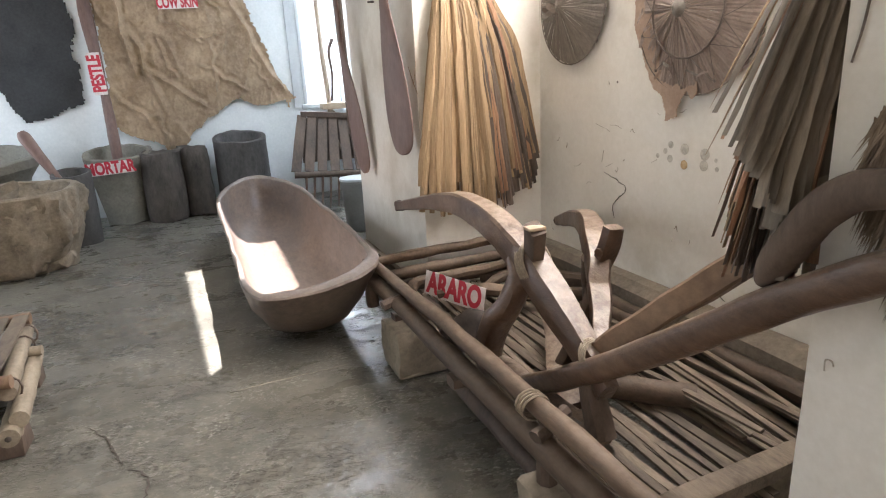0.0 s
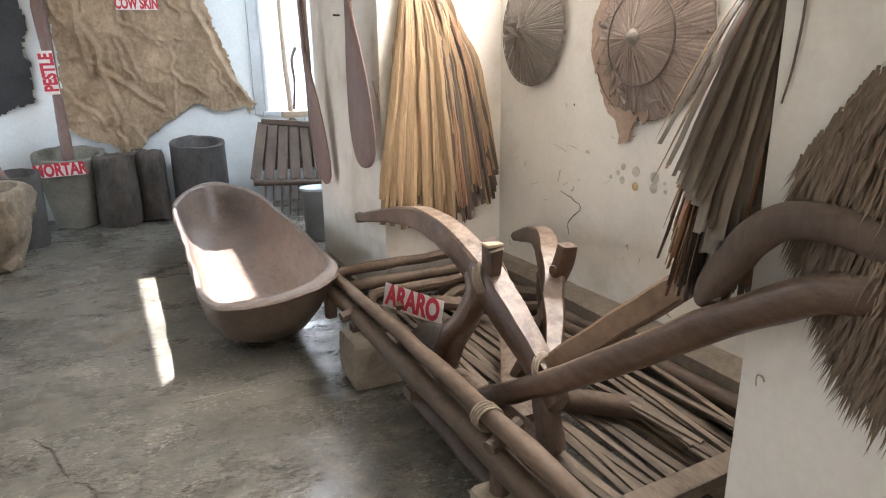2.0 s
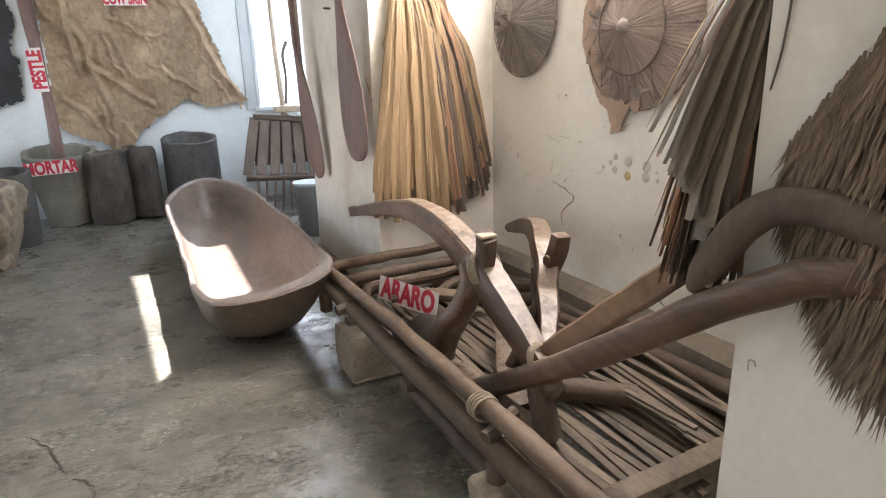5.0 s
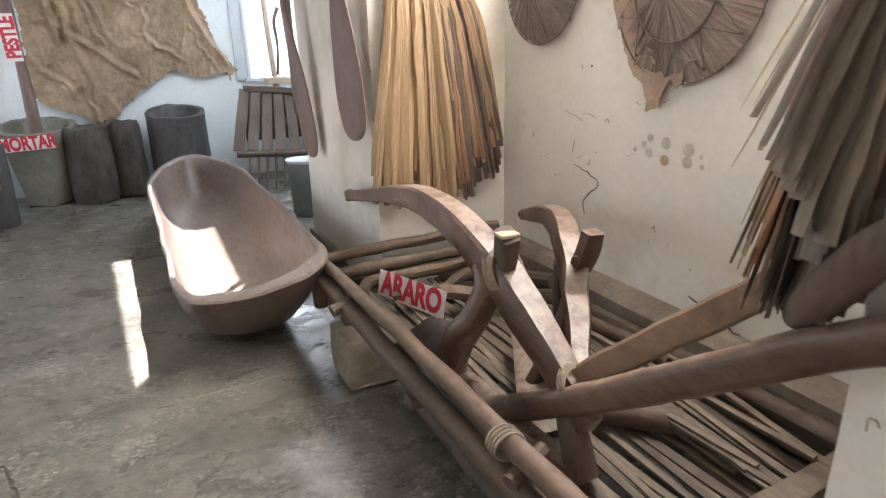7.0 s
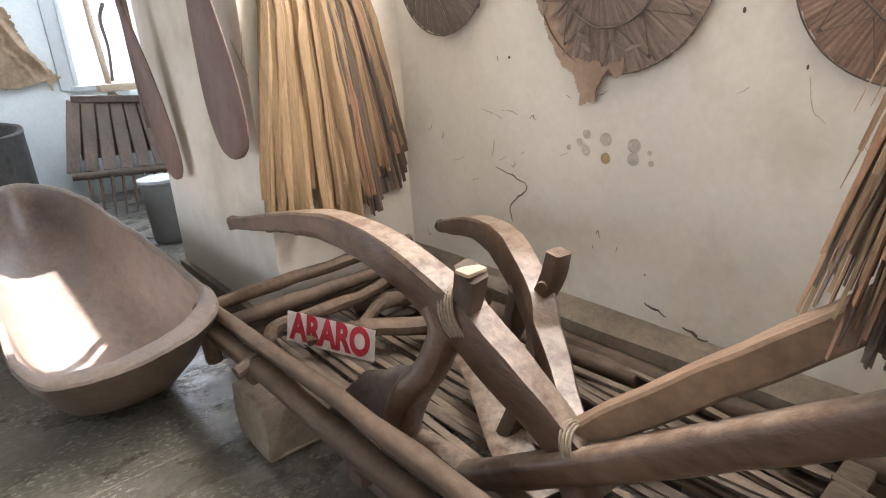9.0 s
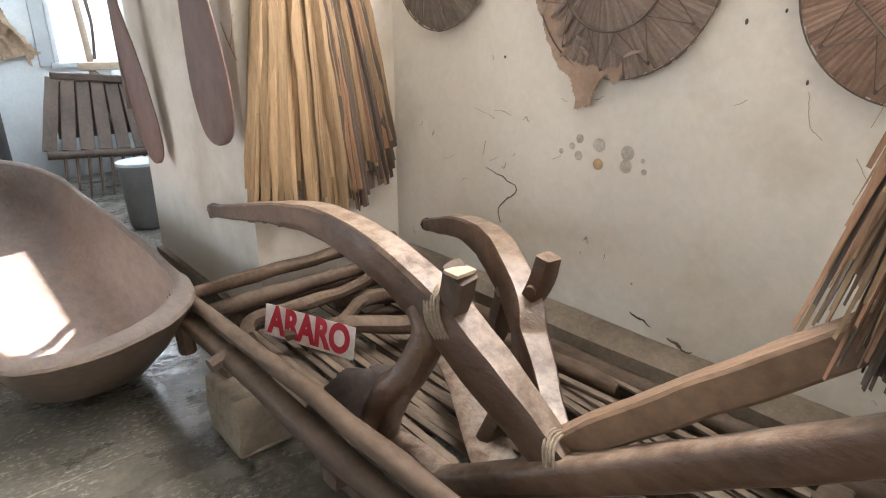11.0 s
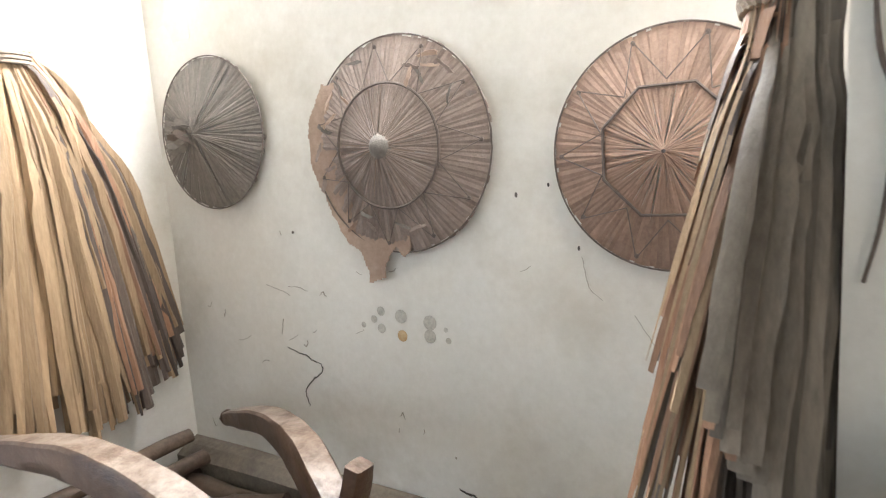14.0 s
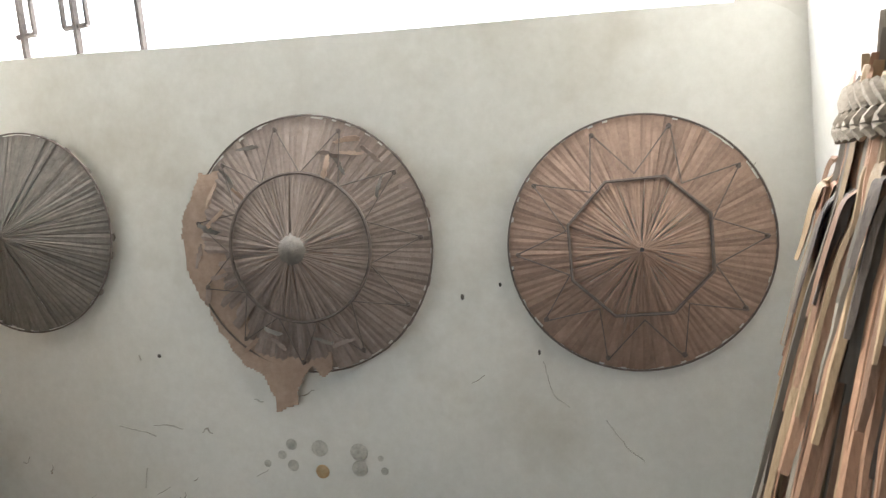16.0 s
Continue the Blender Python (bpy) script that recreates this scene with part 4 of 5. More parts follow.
    for k in range(30):
        a = 2 * math.pi * k / 30
        p0 = (c.x + 0.062 * math.cos(a), c.y + 0.036 * math.sin(a), c.z + 0.017)
        a2 = a + 0.28
        p1 = (c.x + 0.068 * math.cos(a2), c.y + 0.04 * math.sin(a2), c.z - 0.010)
        p2 = (c.x + 0.074 * math.cos(a2), c.y + 0.046 * math.sin(a2), c.z - 0.040)
        ring.append(sweep([(*p1, .005, .005), (c.x + 0.074 * math.cos(a + 0.14), c.y + 0.046 * math.sin(a + 0.14), c.z - 0.025, .007, .006), (*p2, .004, .004)], 3, 6, 0, (0.1, 0.1, 1)))
        ring.append(sweep([(*p0, .005, .005), (*[(u + v) / 2 + 0.004 * math.cos(a) * (i == 0) for i, (u, v) in enumerate(zip(p0, p1))], .007, .007), (*p1, .0045, .0045)], 3, 6, 0, (0.1, 0.1, 1)))
    part("braided_neck", join(*ring), ROPE, t, "braided pale leaf neckband")
    # leaf ends that stand up through the neckband, tall along its back and cropped in front
    for k in range(64):
        back = k < 50
        a = math.pi * rnd.uniform(1.0, 2.0) if back else math.pi * rnd.uniform(0.0, 1.0)
        x0, y0 = c.x + 0.064 * math.cos(a), c.y + 0.036 * math.sin(a)
        h = (0.05 + 0.085 * abs(math.sin(a))) * rnd.uniform(0.7, 1.1) if back else rnd.uniform(0.02, 0.035)
        d = rnd.uniform(-0.012, 0.012)
        n = (math.cos(a), math.sin(a), 0.05)
        part("leaf", leaf([(x0, y0, c.z - 0.02, *n), (x0 + d * 0.3, y0, c.z + h * 0.4, *n), (x0 + d, y0 - 0.004, c.z + h, *n)], rnd.uniform(0.004, 0.007), 0.3, 0.2), (LEAF, LEAF_GREY, LEAF, LEAF_RUST)[k % 4], t)
    part("cord", sweep([(1.26, 1.01, 1.52, .003, .003), (1.265, 0.995, 1.60, .003, .003), (1.27, 0.985, 1.68, .003, .003)], 3, 5, 0, (1, 0, 0)), ROPE, t)


grey_cape()


def grass_cape():
    t = thing("grass_cape", "shaggy brown dried grass cape hung on a pier", "rain cape")
    rnd = random.Random(7)
    verts, faces = [], []
    for k in range(10500):
        u = rnd.random()
        z = 1.37 - 0.54 * u ** 0.9
        half = 0.335 * min(1, 0.50 + 1.3 * u) * (1.0 if u < 0.5 else 1.0 - 0.45 * (u - 0.5) * 2)
        s = rnd.uniform(-1, 1)
        y = 0.60 + half * s * 0.95
        x = PIER_X - 0.008 - (1 - s * s) * 0.10 * rnd.random()
        ln = rnd.uniform(0.05, 0.12)
        dy, dx = s * rnd.uniform(0.005, 0.026) + rnd.uniform(-.012, .012), -rnd.uniform(0.0, 0.03)
        w = rnd.uniform(0.0013, 0.003)
        i = len(verts)
        verts += [(x, y - w, z), (x - 0.0015, y + w, z), (x + dx * 0.4, y + dy * 0.45 + w, z - ln * 0.55), (x + dx * 0.4 - 0.0015, y + dy * 0.45 - w, z - ln * 0.55), (min(x + dx, PIER_X - 0.003), y + dy, z - ln)]
        faces += [(i, i + 1, i + 2, i + 3), (i + 3, i + 2, i + 4)]
    me = bpy.data.meshes.new("grass")
    me.from_pydata(verts, [], faces)
    me.materials.append(GRASS)
    g = new("grass", me)
    g.parent = t
    g["kind"] = "stuff"
    part("cord", pole((PIER_X - 0.012, 0.60, 1.28), (PIER_X - 0.012, 0.60, 1.50), 0.004, sides=6, wob=0), ROPE, t)
    part("backing", moved(plate([(-0.18, -0.40), (-0.24, -0.15), (-0.10, 0.02), (0.10, 0.02), (0.24, -0.15), (0.18, -0.40)], 0.02, lambda x, z: 0.0, 0.006, 0.02, 4), pose(PIER_X - 0.012, 0.60, 1.28, 0, 0, 90)), GRASS, t)


grass_cape()


# ---- hats of pleated leaf on the alcove wall ----
def wedge(r0, r1, half, lift, fold, seed):
    """One radial leaf of a hat, in a plane, its foot at the middle. x runs outwards, z towards the room."""
    bm = bmesh.new()
    rows = []
    rnd = random.Random(seed)
    for i in range(6):
        t = i / 5
        r = r0 + (r1 - r0) * t
        w = max(r * math.tan(half), 0.0015)
        z = lift * (1 - t) + rnd.uniform(-0.001, 0.001)
        rows.append([bm.verts.new((r, -w, z)), bm.verts.new((r, 0, z + fold * (0.3 + t))), bm.verts.new((r, w, z)), bm.verts.new((r, 0, z - 0.004))])
    for a, b in zip(rows, rows[1:]):
        for k in range(4):
            bm.faces.new((a[k], a[(k + 1) % 4], b[(k + 1) % 4], b[k]))
    bm.faces.new(rows[0][::-1])
    bm.faces.new(rows[-1])
    bmesh.ops.recalc_face_normals(bm, faces=bm.faces[:])
    return bm


def hat(label, y, z, radius, lift, material, ring_r, sides, boss, torn=(), knots=0, seed=0, x=WALL_X - 0.022, stretch=1.0):
    t = thing("leaf_hat", label, "hat", "hats on the alcove wall")
    base = Matrix.Translation((x, y, z)) @ Matrix(((0, 0, -1, 0), (-1, 0, 0, 0), (0, 1, 0, 0), (0, 0, 0, 1))) @ Matrix.Diagonal((1, stretch, 1, 1))
    rnd = random.Random(seed)
    kinds = []
    for k in range(6):
        bm = wedge(0.004, radius * rnd.uniform(0.965, 1.005), math.pi / 108 * 1.3, lift, rnd.uniform(0.0008, 0.0028), seed + k)
        me = bpy.data.meshes.new("leaf")
        bm.to_mesh(me)
        bm.free()
        me.materials.append(material)
        kinds.append(me)
    for k in range(108):
        deg = k * 360 / 108
        o = new("leaf", kinds[rnd.randrange(6)])
        o.parent = t
        short = any(a < deg < b for a, b in torn)
        o.matrix_basis = base @ pose(0, 0, rnd.uniform(-0.0018, 0.0018), rnd.uniform(-2.5, 2.5), 0, deg) @ Matrix.Diagonal((rnd.uniform(0.80, 0.95) if short else 1, 1, 1, 1))

    def hoop(r, thick, n, h, squash=1.0, wobble=0.0):
        pts = [(r * math.cos(a), r * math.sin(a) * squash, h + wobble * math.sin(3 * a), thick, thick) for a in [2 * math.pi * (k + 0.5) / n for k in range(n + 1)]]
        return sweep(pts, 1 if n < 12 else 2, 6, 0, (0, 0, 1))

    part("rim", moved(hoop(radius * 0.992, 0.0021, 36, 0.004), base), CANE, t, "dark cane rim")
    if ring_r:
        h = lift * (1 - ring_r / radius) + 0.008
        ring_part = part("inner_ring", moved(hoop(ring_r, 0.0034, sides, h), base), CANE, t, "dark cane inner ring")
    if knots:
        for k in range(knots):
            a = 2 * math.pi * (k + 0.5) / knots
            b = 2 * math.pi * (k + 1.0) / knots
            r0, r1 = ring_r, radius * 0.93
            h0, h1 = lift * (1 - r0 / radius) + 0.008, lift * (1 - r1 / radius) + 0.009
            for p, q in ((a, b), (a + 2 * math.pi / knots, b)):
                bm = sweep([(r0 * math.cos(p), r0 * math.sin(p), h0, .0013, .0013), (r1 * math.cos(q), r1 * math.sin(q), h1, .0013, .0013)], 2, 5)
                part("stitch", moved(bm, base), CANE, ring_part)
            bm = lathe([(0.002, -0.003), (0.0052, -0.0015), (0.0052, 0.0015), (0.002, 0.003)], 7, 0.003, k)
            part("knot", moved(bm, base @ Matrix.Translation((r1 * math.cos(b) * 0.98, r1 * math.sin(b) * 0.98, h1))), CANE, t)
    if boss:
        bm = lathe([(boss * 1.3, 0), (boss, boss * 0.35), (boss * 0.55, boss * 0.7), (0.004, boss * 0.82)], 16)
        part("boss", moved(bm, base @ Matrix.Translation((0, 0, lift - 0.014))), HAT_GREY, t)
    return t, base


hat("small grey pleated leaf hat with a torn crown", 2.665, 1.49, 0.243, 0.07, HAT_GREY, 0, 0, 0, (), 0, 3)
h1 = [o for o in scene.objects if o.name == "leaf_hat"][0]
rnd = random.Random(5)
for k in range(9):
    a = rnd.uniform(140, 215)
    r = rnd.uniform(0.03, 0.12)
    bm = plate([(-0.035, -0.008), (0.04, -0.014), (0.05, 0.004), (0.0, 0.014), (-0.04, 0.008)], 0.004, lambda x, z: 0.012 * math.sin(x * 40), 0.0015, 0.006, k)
    part("torn_strip", moved(bm, pose(WALL_X - 0.10 + 0.25 * r, 2.665 - r * math.cos(radians(a)), 1.49 + r * math.sin(radians(a)), rnd.uniform(-30, 30), rnd.uniform(-25, 25), -90)), HAT_GREY if k % 3 else LEAF_DARK, h1, "curled torn leaf strip")
h2, b2 = hat("large torn tan leaf hat with dark inner ring", 1.939, 1.401, 0.282, 0.085, HAT_TAN, 0.158, 36, 0.028, ((178, 235),), 11, 11)
hat("large brown pleated leaf hat with octagonal ring", 1.255, 1.347, 0.2515, 0.085, HAT_BROWN, 0.138, 8, 0, (), 10, 29)

rnd = random.Random(17)
for k in range(22):
    a = radians(rnd.uniform(20, 70) if k < 8 else rnd.uniform(110, 200) if k < 17 else rnd.uniform(230, 300))
    r = rnd.uniform(0.17, 0.265)
    bm = plate([(-0.022, -0.003), (0.024, -0.007), (0.03, 0.002), (0.0, 0.006), (-0.026, 0.003)], 0.003, lambda x, z: 0.008 * math.sin(x * 50 + k), 0.0014, 0.007, k)
    spot = b2 @ Vector((r * math.cos(a), r * math.sin(a), 0.085 * (1 - r / 0.278) + 0.012))
    part("torn_strip", moved(bm, Matrix.Translation(spot) @ pose(0, 0, 0, rnd.uniform(-25, 25), rnd.uniform(0, 180), -90 + rnd.uniform(-12, 12))), (HAT_TAN, LINING, HAT_GREY)[k % 3], h2, "curled torn leaf strip")

# torn lining of the second hat, hanging below its rim
torn = plate([(0.06, 0.20), (-0.23, 0.18), (-0.30, 0.06), (-0.30, -0.03), (-0.25, -0.17), (-0.19, -0.24), (-0.14, -0.28), (-0.125, -0.365), (-0.08, -0.345), (-0.055, -0.285), (-0.03, -0.26), (0.0, -0.29), (0.02, -0.265), (0.05, -0.1)],
             0.0045, lambda x, z: 0.006 * math.sin(9 * x + 14 * z) + 0.004 * math.sin(31 * z), 0.003, 0.014, 5)
part("torn_lining", moved(torn, pose(WALL_X - 0.03, 1.938, 1.397, 0, 0, -90)), LINING, h2, "torn brown leaf lining")


# ---- paddles on the far pier ----
def paddle(y_top, z_top, y_mid, z_mid, y_tip, z_tip, half, label, stand):
    t = thing("wooden_paddle", label, "paddle", "paddles on the pier")
    x = PIER_X - 0.016
    part("shaft", sweep([(x, y_top, z_top, .016, .012), (x, (y_top + y_mid) / 2, (z_top + z_mid) / 2, .018, .012), (x, y_mid, z_mid, .026, .012)], 5, 10, 0.2, (1, 0, 0), 0.002), WOOD_PADDLE, t)
    dy, dz = y_tip - y_mid, z_tip - z_mid
    part("blade", sweep([(x, y_mid + dy * f, z_mid + dz * f, half * w, .011) for f, w in ((-0.05, .22), (0.12, .42), (0.35, .75), (0.6, .97), (0.8, 1.0), (0.93, .8), (0.985, .45), (1.0, .1))], 5, 14, 0.1, (1, 0, 0), 0.001), WOOD_PADDLE, t)
    # hung on a nail by its back, the blade stands off the wall at an angle
    swing = Matrix.Translation((*stand, 0)) @ pose(0, 0, 0, 0, 0, 14) @ Matrix.Translation((-x, -y_tip, 0))
    for child in t.children:
        child.data.transform(swing)
    return t


paddle(3.235, 2.35, 3.215, 1.60, 3.12, 0.885, 0.105, "smooth dark reddish-brown wooden paddle", (1.085, 3.0))
paddle(4.12, 2.35, 4.08, 1.45, 3.90, 0.70, 0.085, "narrow dark wooden paddle with long blade", (1.098, 3.80))


def blade_thing():
    """A dark round-ended beam leaning beside the narrow paddle."""
    t = obj("dark_staff", sweep([(1.13, 4.22, 0.9, .02, .02), (1.13, 4.24, 1.5, .024, .024), (1.13, 4.28, 2.3, .024, .024)], 4, 10, 0, (1, 0, 0), 0.003), WOOD_DARK)
    tagged(t, "dark wooden staff fixed beside the pier edge", "staff")


blade_thing()


# ---- far end: mortars, pestles, hides ----
def mortar(name, label, at, profile, material, wob, seed, sides=40, squash=1.0, bottom=0.18):
    """profile: outer (radius, z) from the foot to the rim; the bowl is sunk from the rim."""
    t = thing(name, label, "mortar", "mortars along the far wall", at=at)
    r, z = profile[-1]
    bowl = [(r * 0.97, z + 0.006), (r * 0.84, z + 0.003), (r * 0.79, z - 0.02), (r * 0.72, z - 0.12), (r * 0.5, z - bottom), (r * 0.2, z - bottom - 0.03)]
    bm = lathe([(profile[0][0] * 0.92, 0.0)] + list(profile) + bowl, sides, wob, seed, squash)
    for v in bm.verts:
        # rims worn down towards the front
        v.co.z += 0.17 * v.co.y * max(0.0, v.co.z / z) ** 2
    part("body", bm, material, t)
    return t


mA = mortar("stone_mortar", "tall tapered grey stone mortar with a pestle in it", (-0.555, 6.98, 0), [(0.195, 0.01), (0.20, 0.10), (0.225, 0.30), (0.265, 0.52), (0.305, 0.66), (0.305, 0.69)], STONE_GREY, 0.018, 1)
mortar("wooden_mortar", "blackened round wooden mortar", (0.585, 6.86, 0), [(0.255, 0.0), (0.265, 0.1), (0.262, 0.4), (0.258, 0.71), (0.262, 0.75)], BLACKWOOD, 0.012, 4)
mortar("wooden_mortar", "narrow blackened wooden mortar", (-0.845, 6.22, 0), [(0.14, 0.0), (0.145, 0.1), (0.15, 0.35), (0.155, 0.585), (0.155, 0.61)], BLACKWOOD, 0.008, 8, 28)
mortar("stone_basin", "low round grey stone basin on its foot", (-1.55, 6.75, 0), [(0.24, 0.0), (0.22, 0.3), (0.30, 0.55), (0.40, 0.68), (0.40, 0.76)], STONE_GREY, 0.012, 6)

# the split log mortar: two worn halves
split = thing("split_mortar", "old cracked wooden log mortar in two halves", "mortar", "mortars along the far wall", at=(-0.06, 6.85, 0))
bm = lathe([(0.185, 0.0), (0.20, 0.05), (0.195, 0.3), (0.20, 0.6), (0.195, 0.665), (0.17, 0.68), (0.10, 0.66), (0.03, 0.64)], 30, 0.034, 12, 1.1)
part("half", moved(bm, Matrix.Translation((-0.11, 0, 0))), STUMP, split)
bm = lathe([(0.135, 0.0), (0.15, 0.05), (0.14, 0.3), (0.155, 0.55), (0.15, 0.67), (0.135, 0.70), (0.08, 0.66), (0.03, 0.58)], 26, 0.045, 17, 1.2)
part("half", moved(bm, Matrix.Translation((0.185, 0.05, 0))), STUMP, split)


def boulder_mortar():
    t = thing("stone_trough", "rough hewn brown stone mortar with shallow basin", "mortar", at=(-1.30, 5.60, 0))
    bm = bmesh.new()
    rows = []
    sides = 110
    for grow, z in ((0.70, 0.0), (0.78, 0.02), (0.81, 0.05), (0.845, 0.09), (0.88, 0.14), (0.905, 0.19), (0.93, 0.24), (0.95, 0.29), (0.97, 0.34), (0.98, 0.39), (0.99, 0.445), (1.0, 0.50), (0.995, 0.54), (0.985, 0.575), (0.955, 0.59), (0.87, 0.585), (0.83, 0.56), (0.78, 0.50), (0.65, 0.44), (0.3, 0.42)):
        ring = []
        for k in range(sides):
            a = 2 * math.pi * k / sides
            c, s = math.cos(a), math.sin(a)
            co = Vector((math.copysign(abs(c) ** 0.7, c) * 0.60 * grow, math.copysign(abs(s) ** 0.7, s) * 0.52 * grow, z))
            if z > 0.005:
                amt = 0.055 if grow > 0.75 and z < 0.57 else 0.008
                co += noise.noise_vector(co * 5 + Vector((3, 0, 0))) * amt + noise.noise_vector(co * 14) * amt * 0.6 + noise.noise_vector(co * 33) * amt * 0.3
            ring.append(bm.verts.new(co))
        rows.append(ring)
    for r, q in zip(rows, rows[1:]):
        for k in range(sides):
            bm.faces.new((r[k], r[(k + 1) % sides], q[(k + 1) % sides], q[k]))
    bm.faces.new(rows[0][::-1])
    bm.faces.new(rows[-1])
    bmesh.ops.recalc_face_normals(bm, faces=bm.faces[:])
    part("body", bm, STONE, t)


boulder_mortar()

# pestles
p = obj("pestle", sweep([(-0.565, 6.93, 0.52, .04, .04), (-0.57, 6.96, 0.75, .05, .05), (-0.575, 7.02, 1.0, .048, .048), (-0.585, 7.09, 1.25, .04, .04), (-0.60, 7.15, 1.5, .045, .045), (-0.615, 7.20, 1.75, .056, .056), (-0.63, 7.25, 2.0, .062, .062), (-0.635, 7.27, 2.16, .05, .05)],
                       5, 14, 0, (0, 1, 0), 0.003), WOOD_PADDLE)
p.location.x = 0.015
tagged(p, "long polished dark wooden pestle standing in a mortar", "pestle")
p = obj("pestle", sweep([(-0.93, 6.25, 0.52, .03, .03), (-0.98, 6.28, 0.62, .033, .033), (-1.07, 6.32, 0.78, .045, .045), (-1.14, 6.35, 0.92, .05, .05), (-1.165, 6.36, 0.97, .03, .03)], 5, 12, 0, (0, 1, 0), 0.003), WOOD_PADDLE)
tagged(p, "short brown wooden pestle leaning in a black mortar", "pestle")

# signs at the far end: face -y
FACE = Matrix(((1, 0, 0, 0), (0, 0, -1, 0), (0, 1, 0, 0), (0, 0, 0, 1)))
sign("MORTAR", Matrix.Translation((-0.60, 6.665, 0.575)) @ pose(0, 0, 0, 0, -3, -9) @ FACE, 0.40, 0.115, "white paper sign with red MORTAR letters", 0.15, 0.70)
sign("PESTLE", Matrix.Translation((-0.60, 7.075, 1.43)) @ pose(0, 0, 0, -12, 0, 4) @ FACE @ pose(0, 0, 0, 0, 0, 92), 0.40, 0.11, "white paper sign with red PESTLE letters", 0.15, 0.76)
sign("COW SKIN", Matrix.Translation((0.21, 7.235, 2.075)) @ pose(0, 0, 0, 0, -1.5, 0) @ FACE, 0.37, 0.11, "white paper sign with red COW SKIN letters", 0.135, 0.57)


def crease(x, z, seed, sharp):
    """Sharp raised folds: 1 along the fold, falling off quickly."""
    return (1 - min(1, abs(noise.noise(Vector((x, seed, z)))) * sharp)) ** 1.5


FOLDS = ((-0.42, 2.5, -0.30, 1.5, .035), (-0.30, 1.9, -0.12, 1.2, .03), (-0.25, 1.55, 0.28, 1.15, .03), (0.05, 1.95, 0.32, 1.78, .022), (0.32, 1.80, 0.52, 1.82, .018), (0.62, 2.45, 0.78, 1.95, .03),
         (0.74, 1.95, 1.12, 1.25, .03), (0.35, 1.5, 0.70, 1.28, .025), (-0.18, 1.15, -0.10, 0.75, .022), (0.08, 2.5, 0.0, 2.0, .025), (0.38, 2.4, 0.55, 2.05, .02), (0.45, 1.7, 0.42, 1.3, .02), (0.85, 1.55, 1.0, 1.2, .02),
         (-0.50, 1.3, -0.25, 0.95, .025), (-0.05, 1.75, 0.05, 1.45, .02))


def folds(x, z):
    """The long dried-in creases of the skin."""
    total = 0.0
    for x0, z0, x1, z1, w in FOLDS:
        dx, dz = x1 - x0, z1 - z0
        f = min(max(((x - x0) * dx + (z - z0) * dz) / (dx * dx + dz * dz), 0), 1)
        bend = noise.noise(Vector((f * 3, x0 * 9, z0 * 9))) * 0.06
        side = ((x - x0) * dz - (z - z0) * dx) / math.hypot(dx, dz) - bend
        along = math.hypot(x - x0 - f * dx, z - z0 - f * dz) if f in (0, 1) else 0.0
        total += w * 1.1 * math.exp(-(side / w) ** 2 - (along / 0.06) ** 2) * (1 if side > 0 else 0.75) - w * 0.5 * math.exp(-((side + 1.6 * w) / w) ** 2 - (along / 0.06) ** 2)
    return total


def hide_warp(x, z):
    a = noise.noise(Vector((x * 2.2, 1.3, z * 1.5))) * 0.022
    b = crease(x * 3.0 + 0.8 * z, z * 1.6 - x, 4.1, 7) * -0.024
    c = crease(x * 7 - z * 2, z * 4 + x * 3, 2.2, 5) * -0.014
    d = crease(x * 16 + z * 5, z * 11 - x * 4, 6.2, 3.5) * -0.007
    e = noise.noise(Vector((x * 45, 7.7, z * 45))) * 0.003
    return FAR_Y - 0.045 + a + b + 0.45 * c + 0.55 * d + e - 1.25 * folds(x, z)


skin = plate([(-0.56, 2.55), (0.75, 2.55), (0.83, 2.19), (0.90, 1.92), (1.0, 1.62), (1.08, 1.38), (1.19, 1.20), (1.25, 1.13), (1.20, 1.11), (1.16, 1.05), (1.13, 1.12), (1.02, 1.09), (0.84, 1.10), (0.66, 1.17), (0.5, 1.10), (0.30, 0.97),
              (0.12, 0.80), (0.03, 0.71), (-0.10, 0.66), (-0.16, 0.74), (-0.28, 0.80), (-0.50, 0.88), (-0.60, 1.0), (-0.58, 1.4), (-0.55, 1.9), (-0.62, 2.2)], 0.009, hide_warp, 0.006, 0.03, 2)
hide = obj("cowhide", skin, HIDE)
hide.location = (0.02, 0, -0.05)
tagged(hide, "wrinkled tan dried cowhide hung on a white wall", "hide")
black = plate([(-1.75, 2.5), (-0.74, 2.45), (-0.72, 2.05), (-0.70, 1.95), (-0.76, 1.80), (-0.72, 1.62), (-0.735, 1.28), (-0.86, 1.22), (-1.04, 1.15), (-1.26, 1.10), (-1.36, 1.28), (-1.42, 1.45), (-1.52, 1.52), (-1.75, 1.6)],
              0.016, lambda x, z: FAR_Y - 0.03 + noise.noise(Vector((x * 3, 0.5, z * 3))) * 0.018, 0.006, 0.03, 8)
hide = obj("black_hide", black, HIDE_BLACK)
hide.location = (-0.05, 0, -0.09)
tagged(hide, "stiff black animal hide hung on the wall", "hide")


